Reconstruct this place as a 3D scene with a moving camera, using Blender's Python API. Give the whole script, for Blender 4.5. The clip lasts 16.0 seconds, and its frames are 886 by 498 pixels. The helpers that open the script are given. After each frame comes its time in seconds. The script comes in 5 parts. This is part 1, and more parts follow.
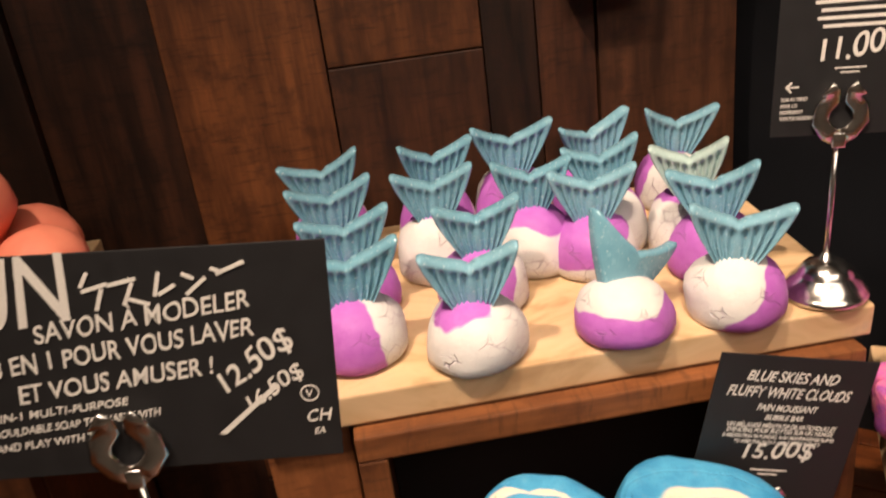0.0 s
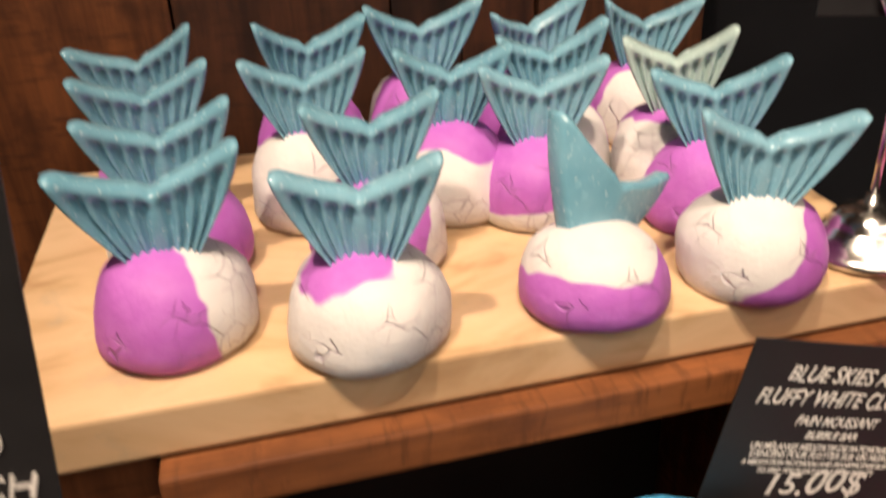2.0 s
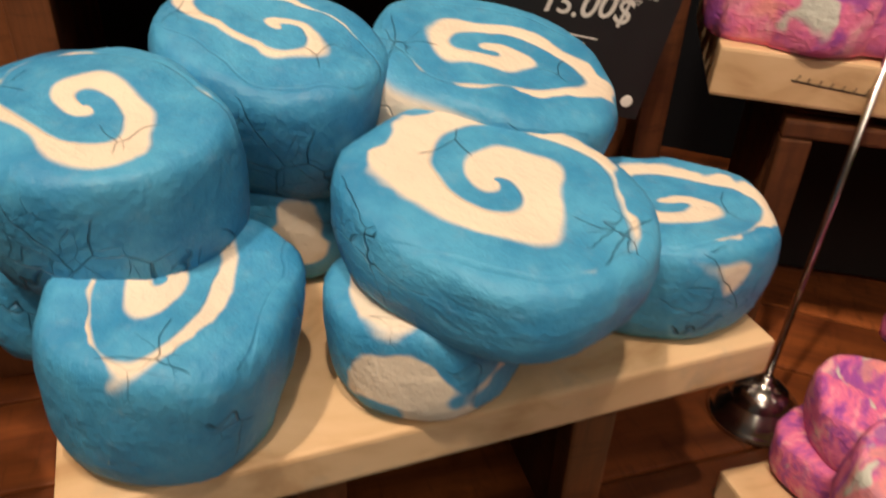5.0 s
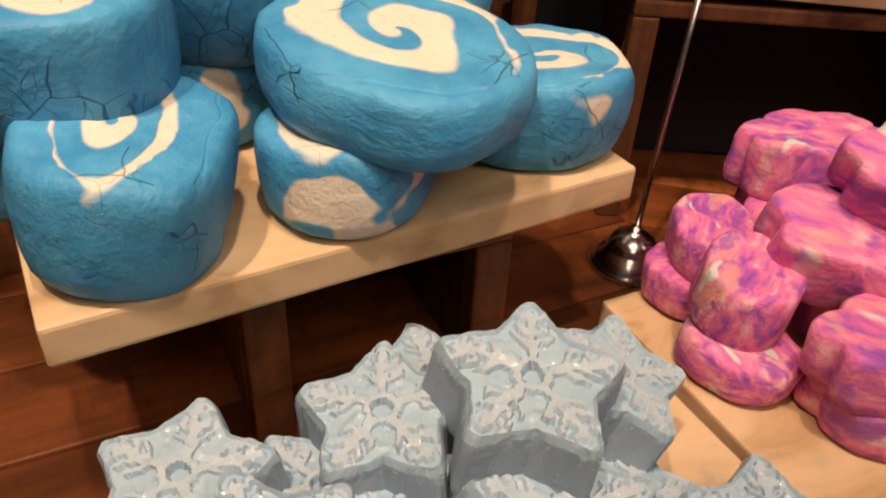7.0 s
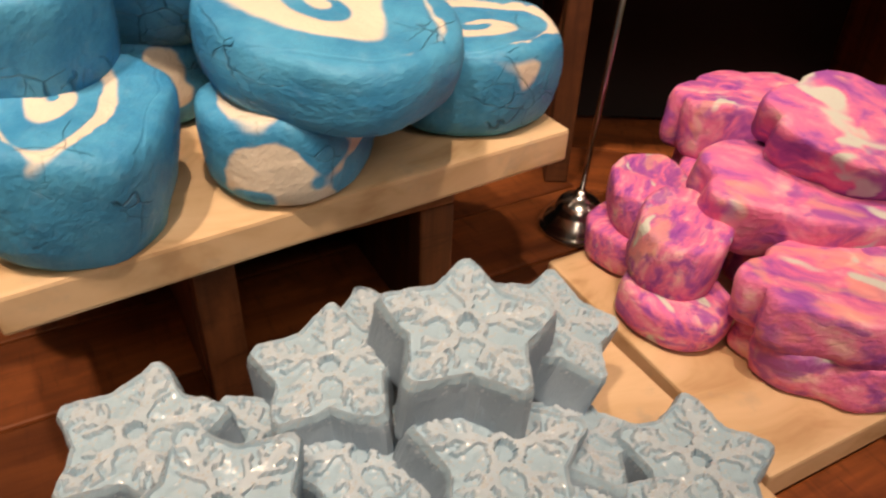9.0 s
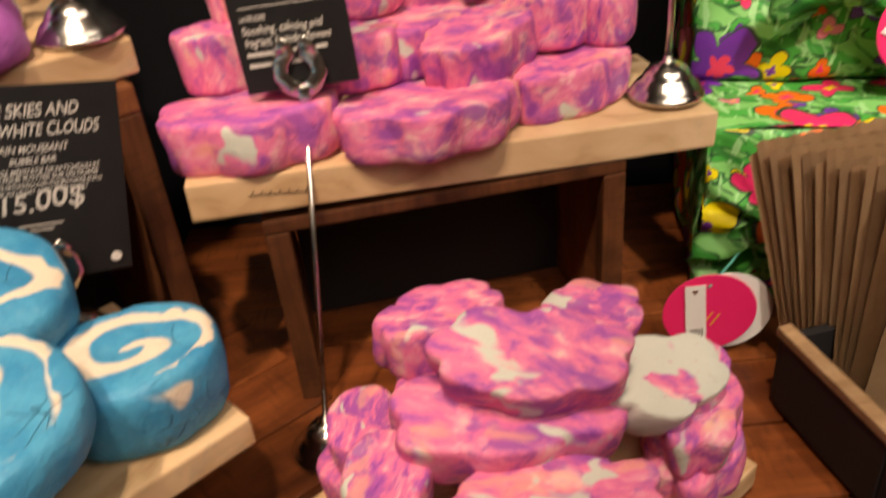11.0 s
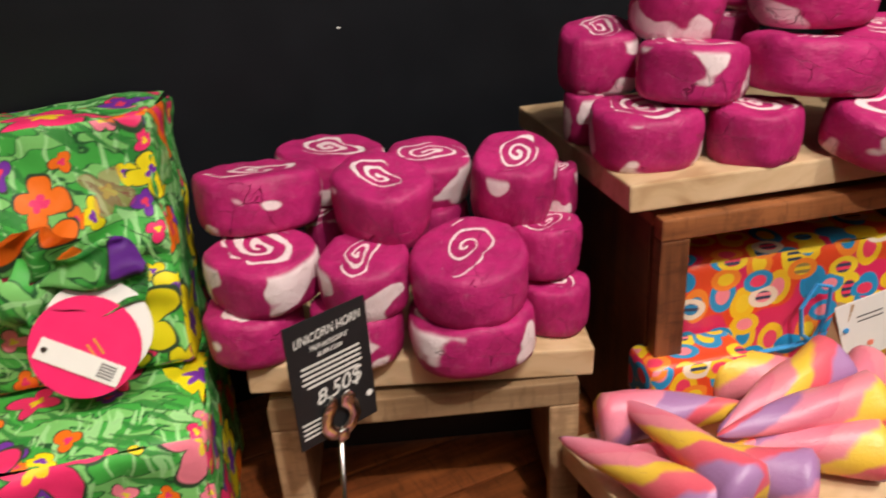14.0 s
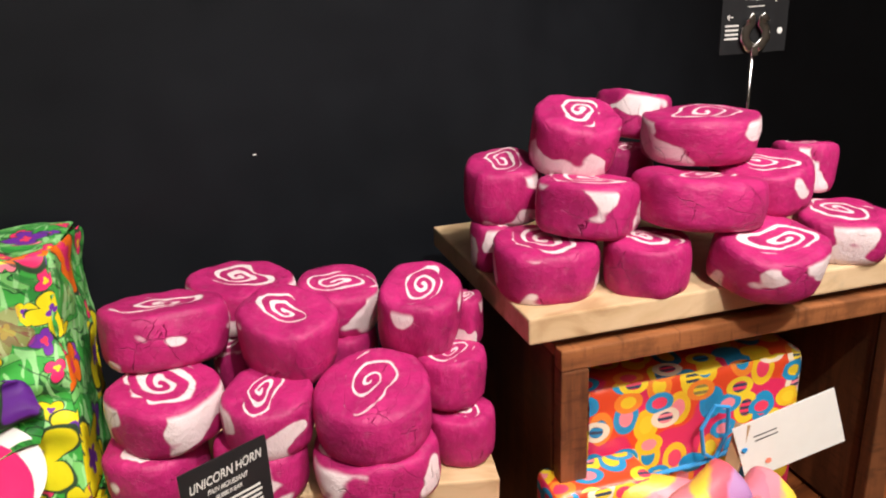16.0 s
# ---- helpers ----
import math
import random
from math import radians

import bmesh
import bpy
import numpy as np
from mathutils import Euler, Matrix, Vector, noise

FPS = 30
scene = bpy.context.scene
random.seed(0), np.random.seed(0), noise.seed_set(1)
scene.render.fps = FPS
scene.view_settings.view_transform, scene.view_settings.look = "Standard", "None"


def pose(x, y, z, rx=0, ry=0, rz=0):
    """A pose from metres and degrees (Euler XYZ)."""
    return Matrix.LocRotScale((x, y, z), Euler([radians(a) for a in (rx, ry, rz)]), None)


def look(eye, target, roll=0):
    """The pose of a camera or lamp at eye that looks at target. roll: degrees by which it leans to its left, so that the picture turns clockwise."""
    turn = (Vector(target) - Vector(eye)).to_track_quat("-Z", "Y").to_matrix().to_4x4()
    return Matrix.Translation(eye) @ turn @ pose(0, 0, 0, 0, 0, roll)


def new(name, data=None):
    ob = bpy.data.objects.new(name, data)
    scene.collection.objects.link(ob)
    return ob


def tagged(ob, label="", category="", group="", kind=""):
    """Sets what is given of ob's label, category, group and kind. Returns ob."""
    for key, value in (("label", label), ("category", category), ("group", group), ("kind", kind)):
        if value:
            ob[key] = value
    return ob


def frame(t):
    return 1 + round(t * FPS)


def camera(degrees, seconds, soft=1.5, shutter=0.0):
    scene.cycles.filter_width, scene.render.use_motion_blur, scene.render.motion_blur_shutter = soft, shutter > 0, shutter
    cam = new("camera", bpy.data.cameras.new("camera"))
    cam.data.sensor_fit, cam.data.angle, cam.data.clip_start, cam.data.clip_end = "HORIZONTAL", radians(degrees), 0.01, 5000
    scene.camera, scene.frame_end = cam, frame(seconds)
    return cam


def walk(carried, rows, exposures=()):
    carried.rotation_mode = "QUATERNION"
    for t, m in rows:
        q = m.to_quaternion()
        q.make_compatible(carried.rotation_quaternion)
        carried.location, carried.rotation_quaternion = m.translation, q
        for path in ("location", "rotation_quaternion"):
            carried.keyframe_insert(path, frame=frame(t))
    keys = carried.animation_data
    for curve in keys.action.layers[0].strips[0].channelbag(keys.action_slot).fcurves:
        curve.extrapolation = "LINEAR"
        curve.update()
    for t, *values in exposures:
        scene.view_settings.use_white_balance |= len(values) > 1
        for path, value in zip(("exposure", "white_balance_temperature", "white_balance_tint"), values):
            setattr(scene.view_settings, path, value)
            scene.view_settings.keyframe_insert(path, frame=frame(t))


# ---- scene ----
cam = camera(59.0, 16.0, 2.0, 0.4)
PATH = [
    (0, (0.026, 0.128, 1.515), (0.169, 1.968, 0.742), -7.5),
    (0.5, (0.035, 0.174, 1.508), (0.247, 2.032, 0.801), -5.9),
    (1, (0.037, 0.26, 1.486), (0.372, 2.101, 0.779), -4.1),
    (1.5, (0.032, 0.307, 1.462), (0.442, 2.117, 0.716), -3.3),
    (2, (0.043, 0.31, 1.413), (0.458, 2.068, 0.555), -2.7),
    (2.5, (0.053, 0.288, 1.349), (0.49, 2.006, 0.422), -0.8),
    (3, (0.054, 0.271, 1.314), (0.515, 1.959, 0.344), 0.5),
    (3.5, (0.064, 0.252, 1.296), (0.528, 1.923, 0.299), 0.9),
    (4, (0.068, 0.241, 1.297), (0.538, 1.901, 0.285), 1.2),
    (4.5, (0.073, 0.209, 1.283), (0.541, 1.865, 0.263), 1.6),
    (5, (0.076, 0.167, 1.269), (0.578, 1.764, 0.174), 2.5),
    (7.5, (0.026, 0.092, 1.243), (0.796, 1.521, 0.062), 3.6),
    (8, (0.017, 0.083, 1.233), (0.767, 1.501, 0.027), 4.1),
    (10.5, (0.153, 0.047, 1.329), (1.104, 1.406, 0.211), -4.1),
    (11, (0.192, 0.033, 1.365), (1.224, 1.386, 0.315), -5.9),
    (11.5, (0.24, 0.025, 1.441), (1.376, 1.365, 0.485), -7.5),
    (12, (0.282, 0.002, 1.473), (1.591, 1.211, 0.567), -7.0),
    (12.5, (0.315, -0.046, 1.472), (1.797, 0.975, 0.598), -5.0),
    (13, (0.408, -0.092, 1.47), (1.929, 0.865, 0.592), -5.1),
    (13.5, (0.531, -0.161, 1.448), (2.084, 0.754, 0.582), -4.7),
    (14, (0.578, -0.201, 1.441), (2.175, 0.654, 0.592), -3.9),
    (14.5, (0.619, -0.225, 1.449), (2.271, 0.572, 0.652), -3.5),
    (15, (0.629, -0.223, 1.468), (2.341, 0.523, 0.751), -2.8),
    (15.5, (0.62, -0.221, 1.481), (2.352, 0.523, 0.813), -2.5),
    (16, (0.596, -0.234, 1.487), (2.322, 0.521, 0.816), -2.6),
]
walk(cam, [(t, look(eye, target, roll)) for t, eye, target, roll in PATH], [(0.0, 0.12, 7000, 12), (1.5, 0.28, 6700, 10), (2.0, 0.10, 6900, 11), (2.5, -0.05, 6900, 11), (3.5, -0.36, 7000, 11), (5.0, -0.35, 7100, 11), (7.5, -0.12, 7350, 17), (8.0, -0.10, 7350, 17), (10.5, -0.15, 7400, 12), (11.5, -0.15, 7100, 11), (12.5, -0.15, 6450, 8), (14.0, -0.30, 6500, 8), (15.0, -0.15, 6300, 7), (16.0, 0.17, 6300, 7)])

# ---- light, room and exposure ----
world = bpy.data.worlds.new("shop_air")
world.use_nodes = True
world.node_tree.nodes["Background"].inputs[0].default_value = (1.0, 0.86, 0.74, 1)
world.node_tree.nodes["Background"].inputs[1].default_value = 0.05
scene.world = world


def spot(name, eye, target, watts, degrees, radius, colour):
    data = bpy.data.lights.new(name, "SPOT")
    data.energy, data.spot_size, data.spot_blend, data.shadow_soft_size, data.color = watts, radians(degrees), 0.7, radius, colour
    ob = new(name, data)
    ob.matrix_world = look(eye, target)
    return ob


WARM = (1.0, 0.80, 0.63)
NEUTRAL = (1.0, 0.93, 0.86)
spot("ceiling_spot", (-0.40, 0.05, 2.75), (0.14, 0.62, 1.2), 112, 34, 0.035, WARM)
spot("ceiling_spot", (0.05, -0.10, 2.75), (0.42, 0.42, 1.0), 84, 46, 0.035, WARM)
spot("ceiling_spot", (0.30, -0.85, 2.75), (1.15, 0.08, 1.2), 128, 42, 0.035, NEUTRAL)
spot("ceiling_spot", (1.00, -1.05, 2.75), (1.30, -0.12, 1.15), 84, 40, 0.035, NEUTRAL)
# Broad fill lamp, added out of view to lift the dark parts.
fill = bpy.data.lights.new("unseen_fill", "AREA")
fill.energy, fill.shape, fill.size, fill.size_y, fill.color = 34, "RECTANGLE", 2.4, 1.2, (1.0, 0.86, 0.74)
new("unseen_fill", fill).matrix_world = look((0.3, -1.3, 2.84), (0.3, -1.2, 0))


# ---- materials ----
class Nodes:
    def __init__(self, name):
        self.m = bpy.data.materials.new(name)
        self.m.use_nodes = True
        self.t = self.m.node_tree
        self.b = self.t.nodes["Principled BSDF"]

    def node(self, kind, **inputs):
        n = self.t.nodes.new(kind)
        for k, v in inputs.items():
            self.put(n, int(k[1:]) if k[0] == "i" and k[1:].isdigit() else k.replace("_", " "), v)
        return n

    def put(self, n, key, v):
        s = n.inputs[key]
        if isinstance(v, bpy.types.NodeSocket):
            self.t.links.new(v, s)
        else:
            s.default_value = v

    def math(self, op, a, b=0.0, c=0.0, clamp=False):
        n = self.node("ShaderNodeMath")
        n.operation, n.use_clamp = op, clamp
        for i, v in enumerate((a, b, c)):
            self.put(n, i, v)
        return n.outputs[0]

    def vec(self, op, a, b=(0, 0, 0), s=None):
        n = self.node("ShaderNodeVectorMath")
        n.operation = op
        self.put(n, 0, a)
        self.put(n, 1, b)
        if s is not None:
            self.put(n, 3, s)
        return n.outputs[1] if op in ("LENGTH", "DOT_PRODUCT", "DISTANCE") else n.outputs[0]

    def coord(self, which="Object"):
        return self.node("ShaderNodeTexCoord").outputs[which]

    def rand(self):
        return self.node("ShaderNodeObjectInfo").outputs["Random"]

    def noise(self, v, scale, detail=3.0, rough=0.5, w=None, out="Fac"):
        n = self.node("ShaderNodeTexNoise")
        if w is not None:
            n.noise_dimensions = "4D"
            self.put(n, "W", w)
        self.put(n, "Vector", v)
        self.put(n, "Scale", scale)
        self.put(n, "Detail", detail)
        self.put(n, "Roughness", rough)
        return n.outputs[out]

    def voronoi(self, v, scale, feature="F1", out="Distance", dims="3D", jitter=1.0):
        n = self.node("ShaderNodeTexVoronoi")
        n.voronoi_dimensions, n.feature = dims, feature
        self.put(n, "Vector", v)
        self.put(n, "Scale", scale)
        self.put(n, "Randomness", jitter)
        return n.outputs[out]

    def step(self, v, lo, hi):
        n = self.node("ShaderNodeMapRange")
        n.interpolation_type = "SMOOTHSTEP"
        for i, x in ((0, v), (1, lo), (2, hi)):
            self.put(n, i, x)
        return n.outputs[0]

    def mix(self, f, a, b, blend="MIX"):
        n = self.node("ShaderNodeMix")
        n.data_type, n.blend_type = "RGBA", blend
        for i, x in ((0, f), (6, a), (7, b)):
            self.put(n, i, (*x, 1) if isinstance(x, tuple) and len(x) == 3 else x)
        return n.outputs[2]

    def ramp(self, f, stops, constant=False):
        n = self.node("ShaderNodeValToRGB")
        n.color_ramp.interpolation = "CONSTANT" if constant else "LINEAR"
        while len(n.color_ramp.elements) < len(stops):
            n.color_ramp.elements.new(0.5)
        for e, (p, c) in zip(n.color_ramp.elements, stops):
            e.position, e.color = p, (*c, 1)
        self.put(n, 0, f)
        return n.outputs[0]

    def bump(self, height, strength=0.4, distance=0.001):
        n = self.node("ShaderNodeBump", Strength=strength, Distance=distance, Height=height)
        self.put(self.b, "Normal", n.outputs[0])

    def done(self, colour=None, rough=0.5, metal=0.0, spec=0.5, coat=0.0, sss=0.0):
        if colour is not None:
            self.put(self.b, "Base Color", (*colour, 1) if isinstance(colour, tuple) and len(colour) == 3 else colour)
        self.put(self.b, "Roughness", rough)
        self.put(self.b, "Metallic", metal)
        self.put(self.b, "Specular IOR Level", spec)
        self.put(self.b, "Coat Weight", coat)
        if sss:
            self.put(self.b, "Subsurface Weight", sss)
            self.put(self.b, "Subsurface Radius", (0.004, 0.004, 0.004))
            self.put(self.b, "Subsurface Scale", 1.0)
        return self.m


def cracks(n, v, scale, keep, width=0.011):
    """A sparse net of thin cracks, 1 in the crack."""
    warped = n.vec("ADD", v, n.vec("SCALE", n.noise(v, 60, 2, out="Color"), s=0.009))
    line = n.math("SUBTRACT", 1.0, n.step(n.voronoi(warped, scale, "DISTANCE_TO_EDGE"), 0.0, width))
    return n.math("MULTIPLY", line, n.step(n.noise(v, 28, 1), keep, keep + 0.06))


def swirl_material(name, base, deep, pale, pitch, width, patch, top, loose, reach):
    """Rolled two-colour soap: a hand-made spiral on the end face, folded streaks on the side."""
    n = Nodes(name)
    info = n.node("ShaderNodeObjectInfo")
    r = info.outputs["Random"]
    tune = n.node("ShaderNodeSeparateColor", Color=info.outputs["Color"]).outputs
    v = n.coord()
    w = n.math("MULTIPLY", r, 40.0)
    off = n.vec("SUBTRACT", n.noise(v, 20, 1.5, w=w, out="Color"), (0.5, 0.5, 0.5))
    fine = n.vec("SUBTRACT", n.noise(v, 75, 2, w=w, out="Color"), (0.5, 0.5, 0.5))
    d = n.vec("ADD", n.vec("ADD", v, n.vec("SCALE", off, s=loose)), n.vec("SCALE", fine, s=0.0035))
    s = n.node("ShaderNodeSeparateXYZ", Vector=d)
    x, y, z = s.outputs
    y2 = n.math("MULTIPLY", y, tune[0])
    rad = n.math("SQRT", n.math("ADD", n.math("MULTIPLY", x, x), n.math("MULTIPLY", y2, y2)))
    turn = n.math("DIVIDE", n.math("ARCTAN2", y2, x), 2 * math.pi)
    f = n.math("FRACT", n.math("ADD", n.math("DIVIDE", rad, pitch), n.math("ADD", turn, tune[1])))
    wob = n.math("MULTIPLY_ADD", n.noise(v, 30, 1, w=n.math("ADD", w, 3.0)), 0.9, n.math("ADD", tune[2], width - 0.95))
    wob = n.math("ADD", wob, n.math("MULTIPLY", n.math("SUBTRACT", 1.0, n.step(rad, 0.0, 0.016)), 0.22))
    arm = n.math("MULTIPLY", n.step(f, 0.0, 0.08), n.math("SUBTRACT", 1.0, n.step(n.math("SUBTRACT", f, wob), 0.0, 0.12)))
    ragged = n.math("MULTIPLY_ADD", n.noise(v, 45, 2, w=n.math("ADD", w, 7.0)), 0.030, n.math("SUBTRACT", rad, 0.015))
    arm = n.math("MULTIPLY", arm, n.math("SUBTRACT", 1.0, n.step(ragged, reach - 0.001, reach + 0.001)))
    side_v = n.vec("MULTIPLY", d, (1.0, 1.0, 1.3))
    streak = n.noise(side_v, 21, 1.5, 0.45, w=w)
    level = n.math("ADD", info.outputs["Alpha"], patch - 0.5)
    side = n.step(n.math("SUBTRACT", streak, level), 0.0, 0.026)
    raw = n.node("ShaderNodeSeparateXYZ", Vector=v).outputs[2]
    face = n.step(raw, top - 0.0065, top - 0.0025)
    fac = n.math("ADD", n.math("MULTIPLY", arm, face), n.math("MULTIPLY", side, n.math("SUBTRACT", 1.0, face)))
    tone = n.mix(n.step(n.noise(v, 48, 4, 0.65, w=w), 0.3, 0.72), deep, base)
    tone = n.mix(n.math("MULTIPLY", n.step(n.noise(v, 150, 4, 0.7), 0.50, 0.75), 0.05), tone, pale)
    white = n.mix(n.noise(v, 90, 3), tuple(c * 0.86 for c in pale), pale)
    crack = n.math("MAXIMUM", cracks(n, v, 36, 0.50), n.math("MULTIPLY", cracks(n, v, 85, 0.56), 0.7))
    col = n.mix(n.math("MULTIPLY", crack, 0.45), n.mix(fac, tone, white), tuple(c * 0.3 for c in deep))
    edge = n.math("MULTIPLY", n.step(f, 0.0, 0.03), n.math("SUBTRACT", 1.0, n.step(f, 0.05, 0.09)))
    grain = n.math("ADD", n.math("MULTIPLY", n.noise(v, 420, 3, 0.6), 0.4), n.math("MULTIPLY", n.noise(v, 85, 4, 0.65), 1.7))
    grain = n.math("SUBTRACT", grain, n.math("MULTIPLY", n.math("MULTIPLY", edge, face), 0.35))
    n.bump(n.math("SUBTRACT", grain, n.math("MULTIPLY", crack, 3.4)), 0.7, 0.0015)
    return n.done(col, n.math("MULTIPLY_ADD", n.noise(v, 60, 2), 0.25, 0.42), spec=0.35)


FUCHSIA = swirl_material("fuchsia_soap", (0.50, 0.018, 0.158), (0.34, 0.010, 0.105), (0.87, 0.70, 0.72), 0.0165, 0.38, 0.578, 0.046, 0.028, 0.037)
BLUE = swirl_material("blue_soap", (0.070, 0.36, 0.60), (0.025, 0.23, 0.46), (0.80, 0.70, 0.57), 0.032, 0.46, 0.575, 0.046, 0.027, 0.0405)


def marble_material(name, pale):
    n = Nodes(name)
    v = n.coord()
    w = n.math("MULTIPLY", n.rand(), 30.0)
    off = n.vec("SUBTRACT", n.noise(v, 30, 2, w=w, out="Color"), (0.5, 0.5, 0.5))
    sheared = n.vec("MULTIPLY", n.vec("ADD", v, n.vec("MULTIPLY", n.node("ShaderNodeVectorRotate", Vector=v, Angle=0.7).outputs[0], (0.0, 0.6, 0.0))), (0.85, 1.15, 1.05))
    d = n.vec("ADD", sheared, n.vec("SCALE", off, s=0.035))
    a = n.noise(d, 50, 3.5, 0.58, w=w)
    col = n.ramp(a, [(0.30, (0.27, 0.055, 0.34)), (0.39, (0.46, 0.11, 0.42)), (0.46, (0.70, 0.16, 0.38)), (0.52, (0.80, 0.20, 0.38)),
                     (0.58, (0.83, 0.29, 0.45)), (0.65, (0.86, 0.46, 0.50)), (0.72, (0.82, 0.54, 0.50)), (0.80, (0.56, 0.62, 0.56))])
    b = n.step(n.noise(n.vec("MULTIPLY", d, (1.0, 1.0, 1.7)), 36, 3.5, 0.62, w=n.math("ADD", w, 9.0)), 0.50, 0.64)
    col = n.mix(n.math("MULTIPLY", b, 0.80), col, (0.30, 0.075, 0.38))
    p = n.step(n.noise(d, 26, 3, 0.55, w=n.math("ADD", w, 15.0)), 0.58, 0.66)
    col = n.mix(n.math("MULTIPLY", p, 0.5), col, (0.86, 0.42, 0.26))
    c = n.step(n.noise(d, 28, 2, 0.5, w=n.math("ADD", w, 19.0)), pale, pale + 0.05)
    col = n.mix(c, col, (0.60, 0.62, 0.57))
    fleck = n.step(n.noise(v, 230, 2, 0.5), 0.66, 0.72)
    col = n.mix(n.math("MULTIPLY", fleck, 0.25), col, (0.60, 0.05, 0.22))
    crack = cracks(n, v, 60, 0.58)
    col = n.mix(n.math("MULTIPLY", crack, 0.6), col, (0.22, 0.03, 0.11))
    n.bump(n.math("SUBTRACT", n.math("ADD", n.noise(v, 380, 3, 0.6), n.math("MULTIPLY", n.noise(v, 110, 4, 0.6), 1.3)), n.math("MULTIPLY", crack, 2.0)), 0.6, 0.0016)
    return n.done(col, 0.6, spec=0.3)


def dome_material():
    n = Nodes("white_and_violet_soap")
    v = n.coord()
    r = n.rand()
    w = n.math("MULTIPLY", r, 25.0)
    u = n.node("ShaderNodeSeparateXYZ", Vector=n.coord("UV")).outputs[0]
    split = n.math("ADD", u, n.math("MULTIPLY", n.math("SUBTRACT", n.noise(v, 34, 2, w=w), 0.5), 0.42))
    fac = n.math("SUBTRACT", 1.0, n.step(split, 0.49, 0.53))
    violet = n.mix(n.noise(v, 120, 3), (0.40, 0.095, 0.46), (0.52, 0.17, 0.57))
    white = n.mix(n.noise(v, 80, 3), (0.60, 0.58, 0.58), (0.76, 0.74, 0.73))
    crack = n.math("MAXIMUM", cracks(n, v, 55, 0.46, 0.020), n.math("MULTIPLY", cracks(n, v, 120, 0.48, 0.018), 0.8))
    col = n.mix(n.math("MULTIPLY", crack, 0.45), n.mix(fac, violet, white), (0.22, 0.10, 0.22))
    n.bump(n.math("SUBTRACT", n.math("ADD", n.math("MULTIPLY", n.noise(v, 400, 3), 0.5), n.noise(v, 90, 3)), n.math("MULTIPLY", crack, 2.6)), 0.6, 0.0013)
    return n.done(col, 0.55, spec=0.35)


def tail_material(name, dark, light):
    n = Nodes(name)
    v = n.coord()
    r = n.rand()
    tone = n.mix(n.math("MULTIPLY_ADD", r, 0.4, n.math("SUBTRACT", n.noise(v, 70, 4, 0.6, w=n.math("MULTIPLY", r, 9.0)), 0.12)), dark, light)
    tone = n.mix(n.math("MULTIPLY", n.step(n.noise(v, 420, 2), 0.66, 0.72), 0.4), tone, (0.75, 0.82, 0.82))
    n.bump(n.math("ADD", n.noise(v, 300, 3), n.math("MULTIPLY", n.noise(v, 80, 3), 1.2)), 0.35, 0.0010)
    return n.done(tone, n.math("MULTIPLY_ADD", n.noise(v, 200, 2), 0.34, 0.06), spec=0.55, coat=0.3, sss=0.12)


def star_material():
    n = Nodes("pale_blue_glitter_soap")
    v = n.coord()
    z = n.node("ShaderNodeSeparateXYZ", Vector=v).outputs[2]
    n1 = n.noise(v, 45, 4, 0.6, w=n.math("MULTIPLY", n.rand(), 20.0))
    # Sides are darker than the top face; the pressed recesses are bluer.
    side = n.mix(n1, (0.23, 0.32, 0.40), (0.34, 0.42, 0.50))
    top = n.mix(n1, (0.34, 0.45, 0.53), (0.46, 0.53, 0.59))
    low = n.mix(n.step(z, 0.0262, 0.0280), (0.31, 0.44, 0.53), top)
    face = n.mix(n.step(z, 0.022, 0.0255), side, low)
    flake = n.voronoi(v, 900, "F1", "Color")
    bright = n.math("MULTIPLY", n.step(n.node("ShaderNodeSeparateColor", Color=flake).outputs[0], 0.86, 0.9), n.step(z, 0.018, 0.026))
    n.bump(n.math("ADD", n.noise(v, 520, 3, 0.6), n.math("MULTIPLY", n.noise(v, 120, 3), 0.8)), 0.6, 0.0009)
    return n.done(n.mix(n.math("MULTIPLY", bright, 0.6), face, (0.82, 0.86, 0.88)), n.math("MULTIPLY_ADD", bright, -0.4, 0.58), metal=n.math("MULTIPLY", bright, 0.35), spec=0.4)


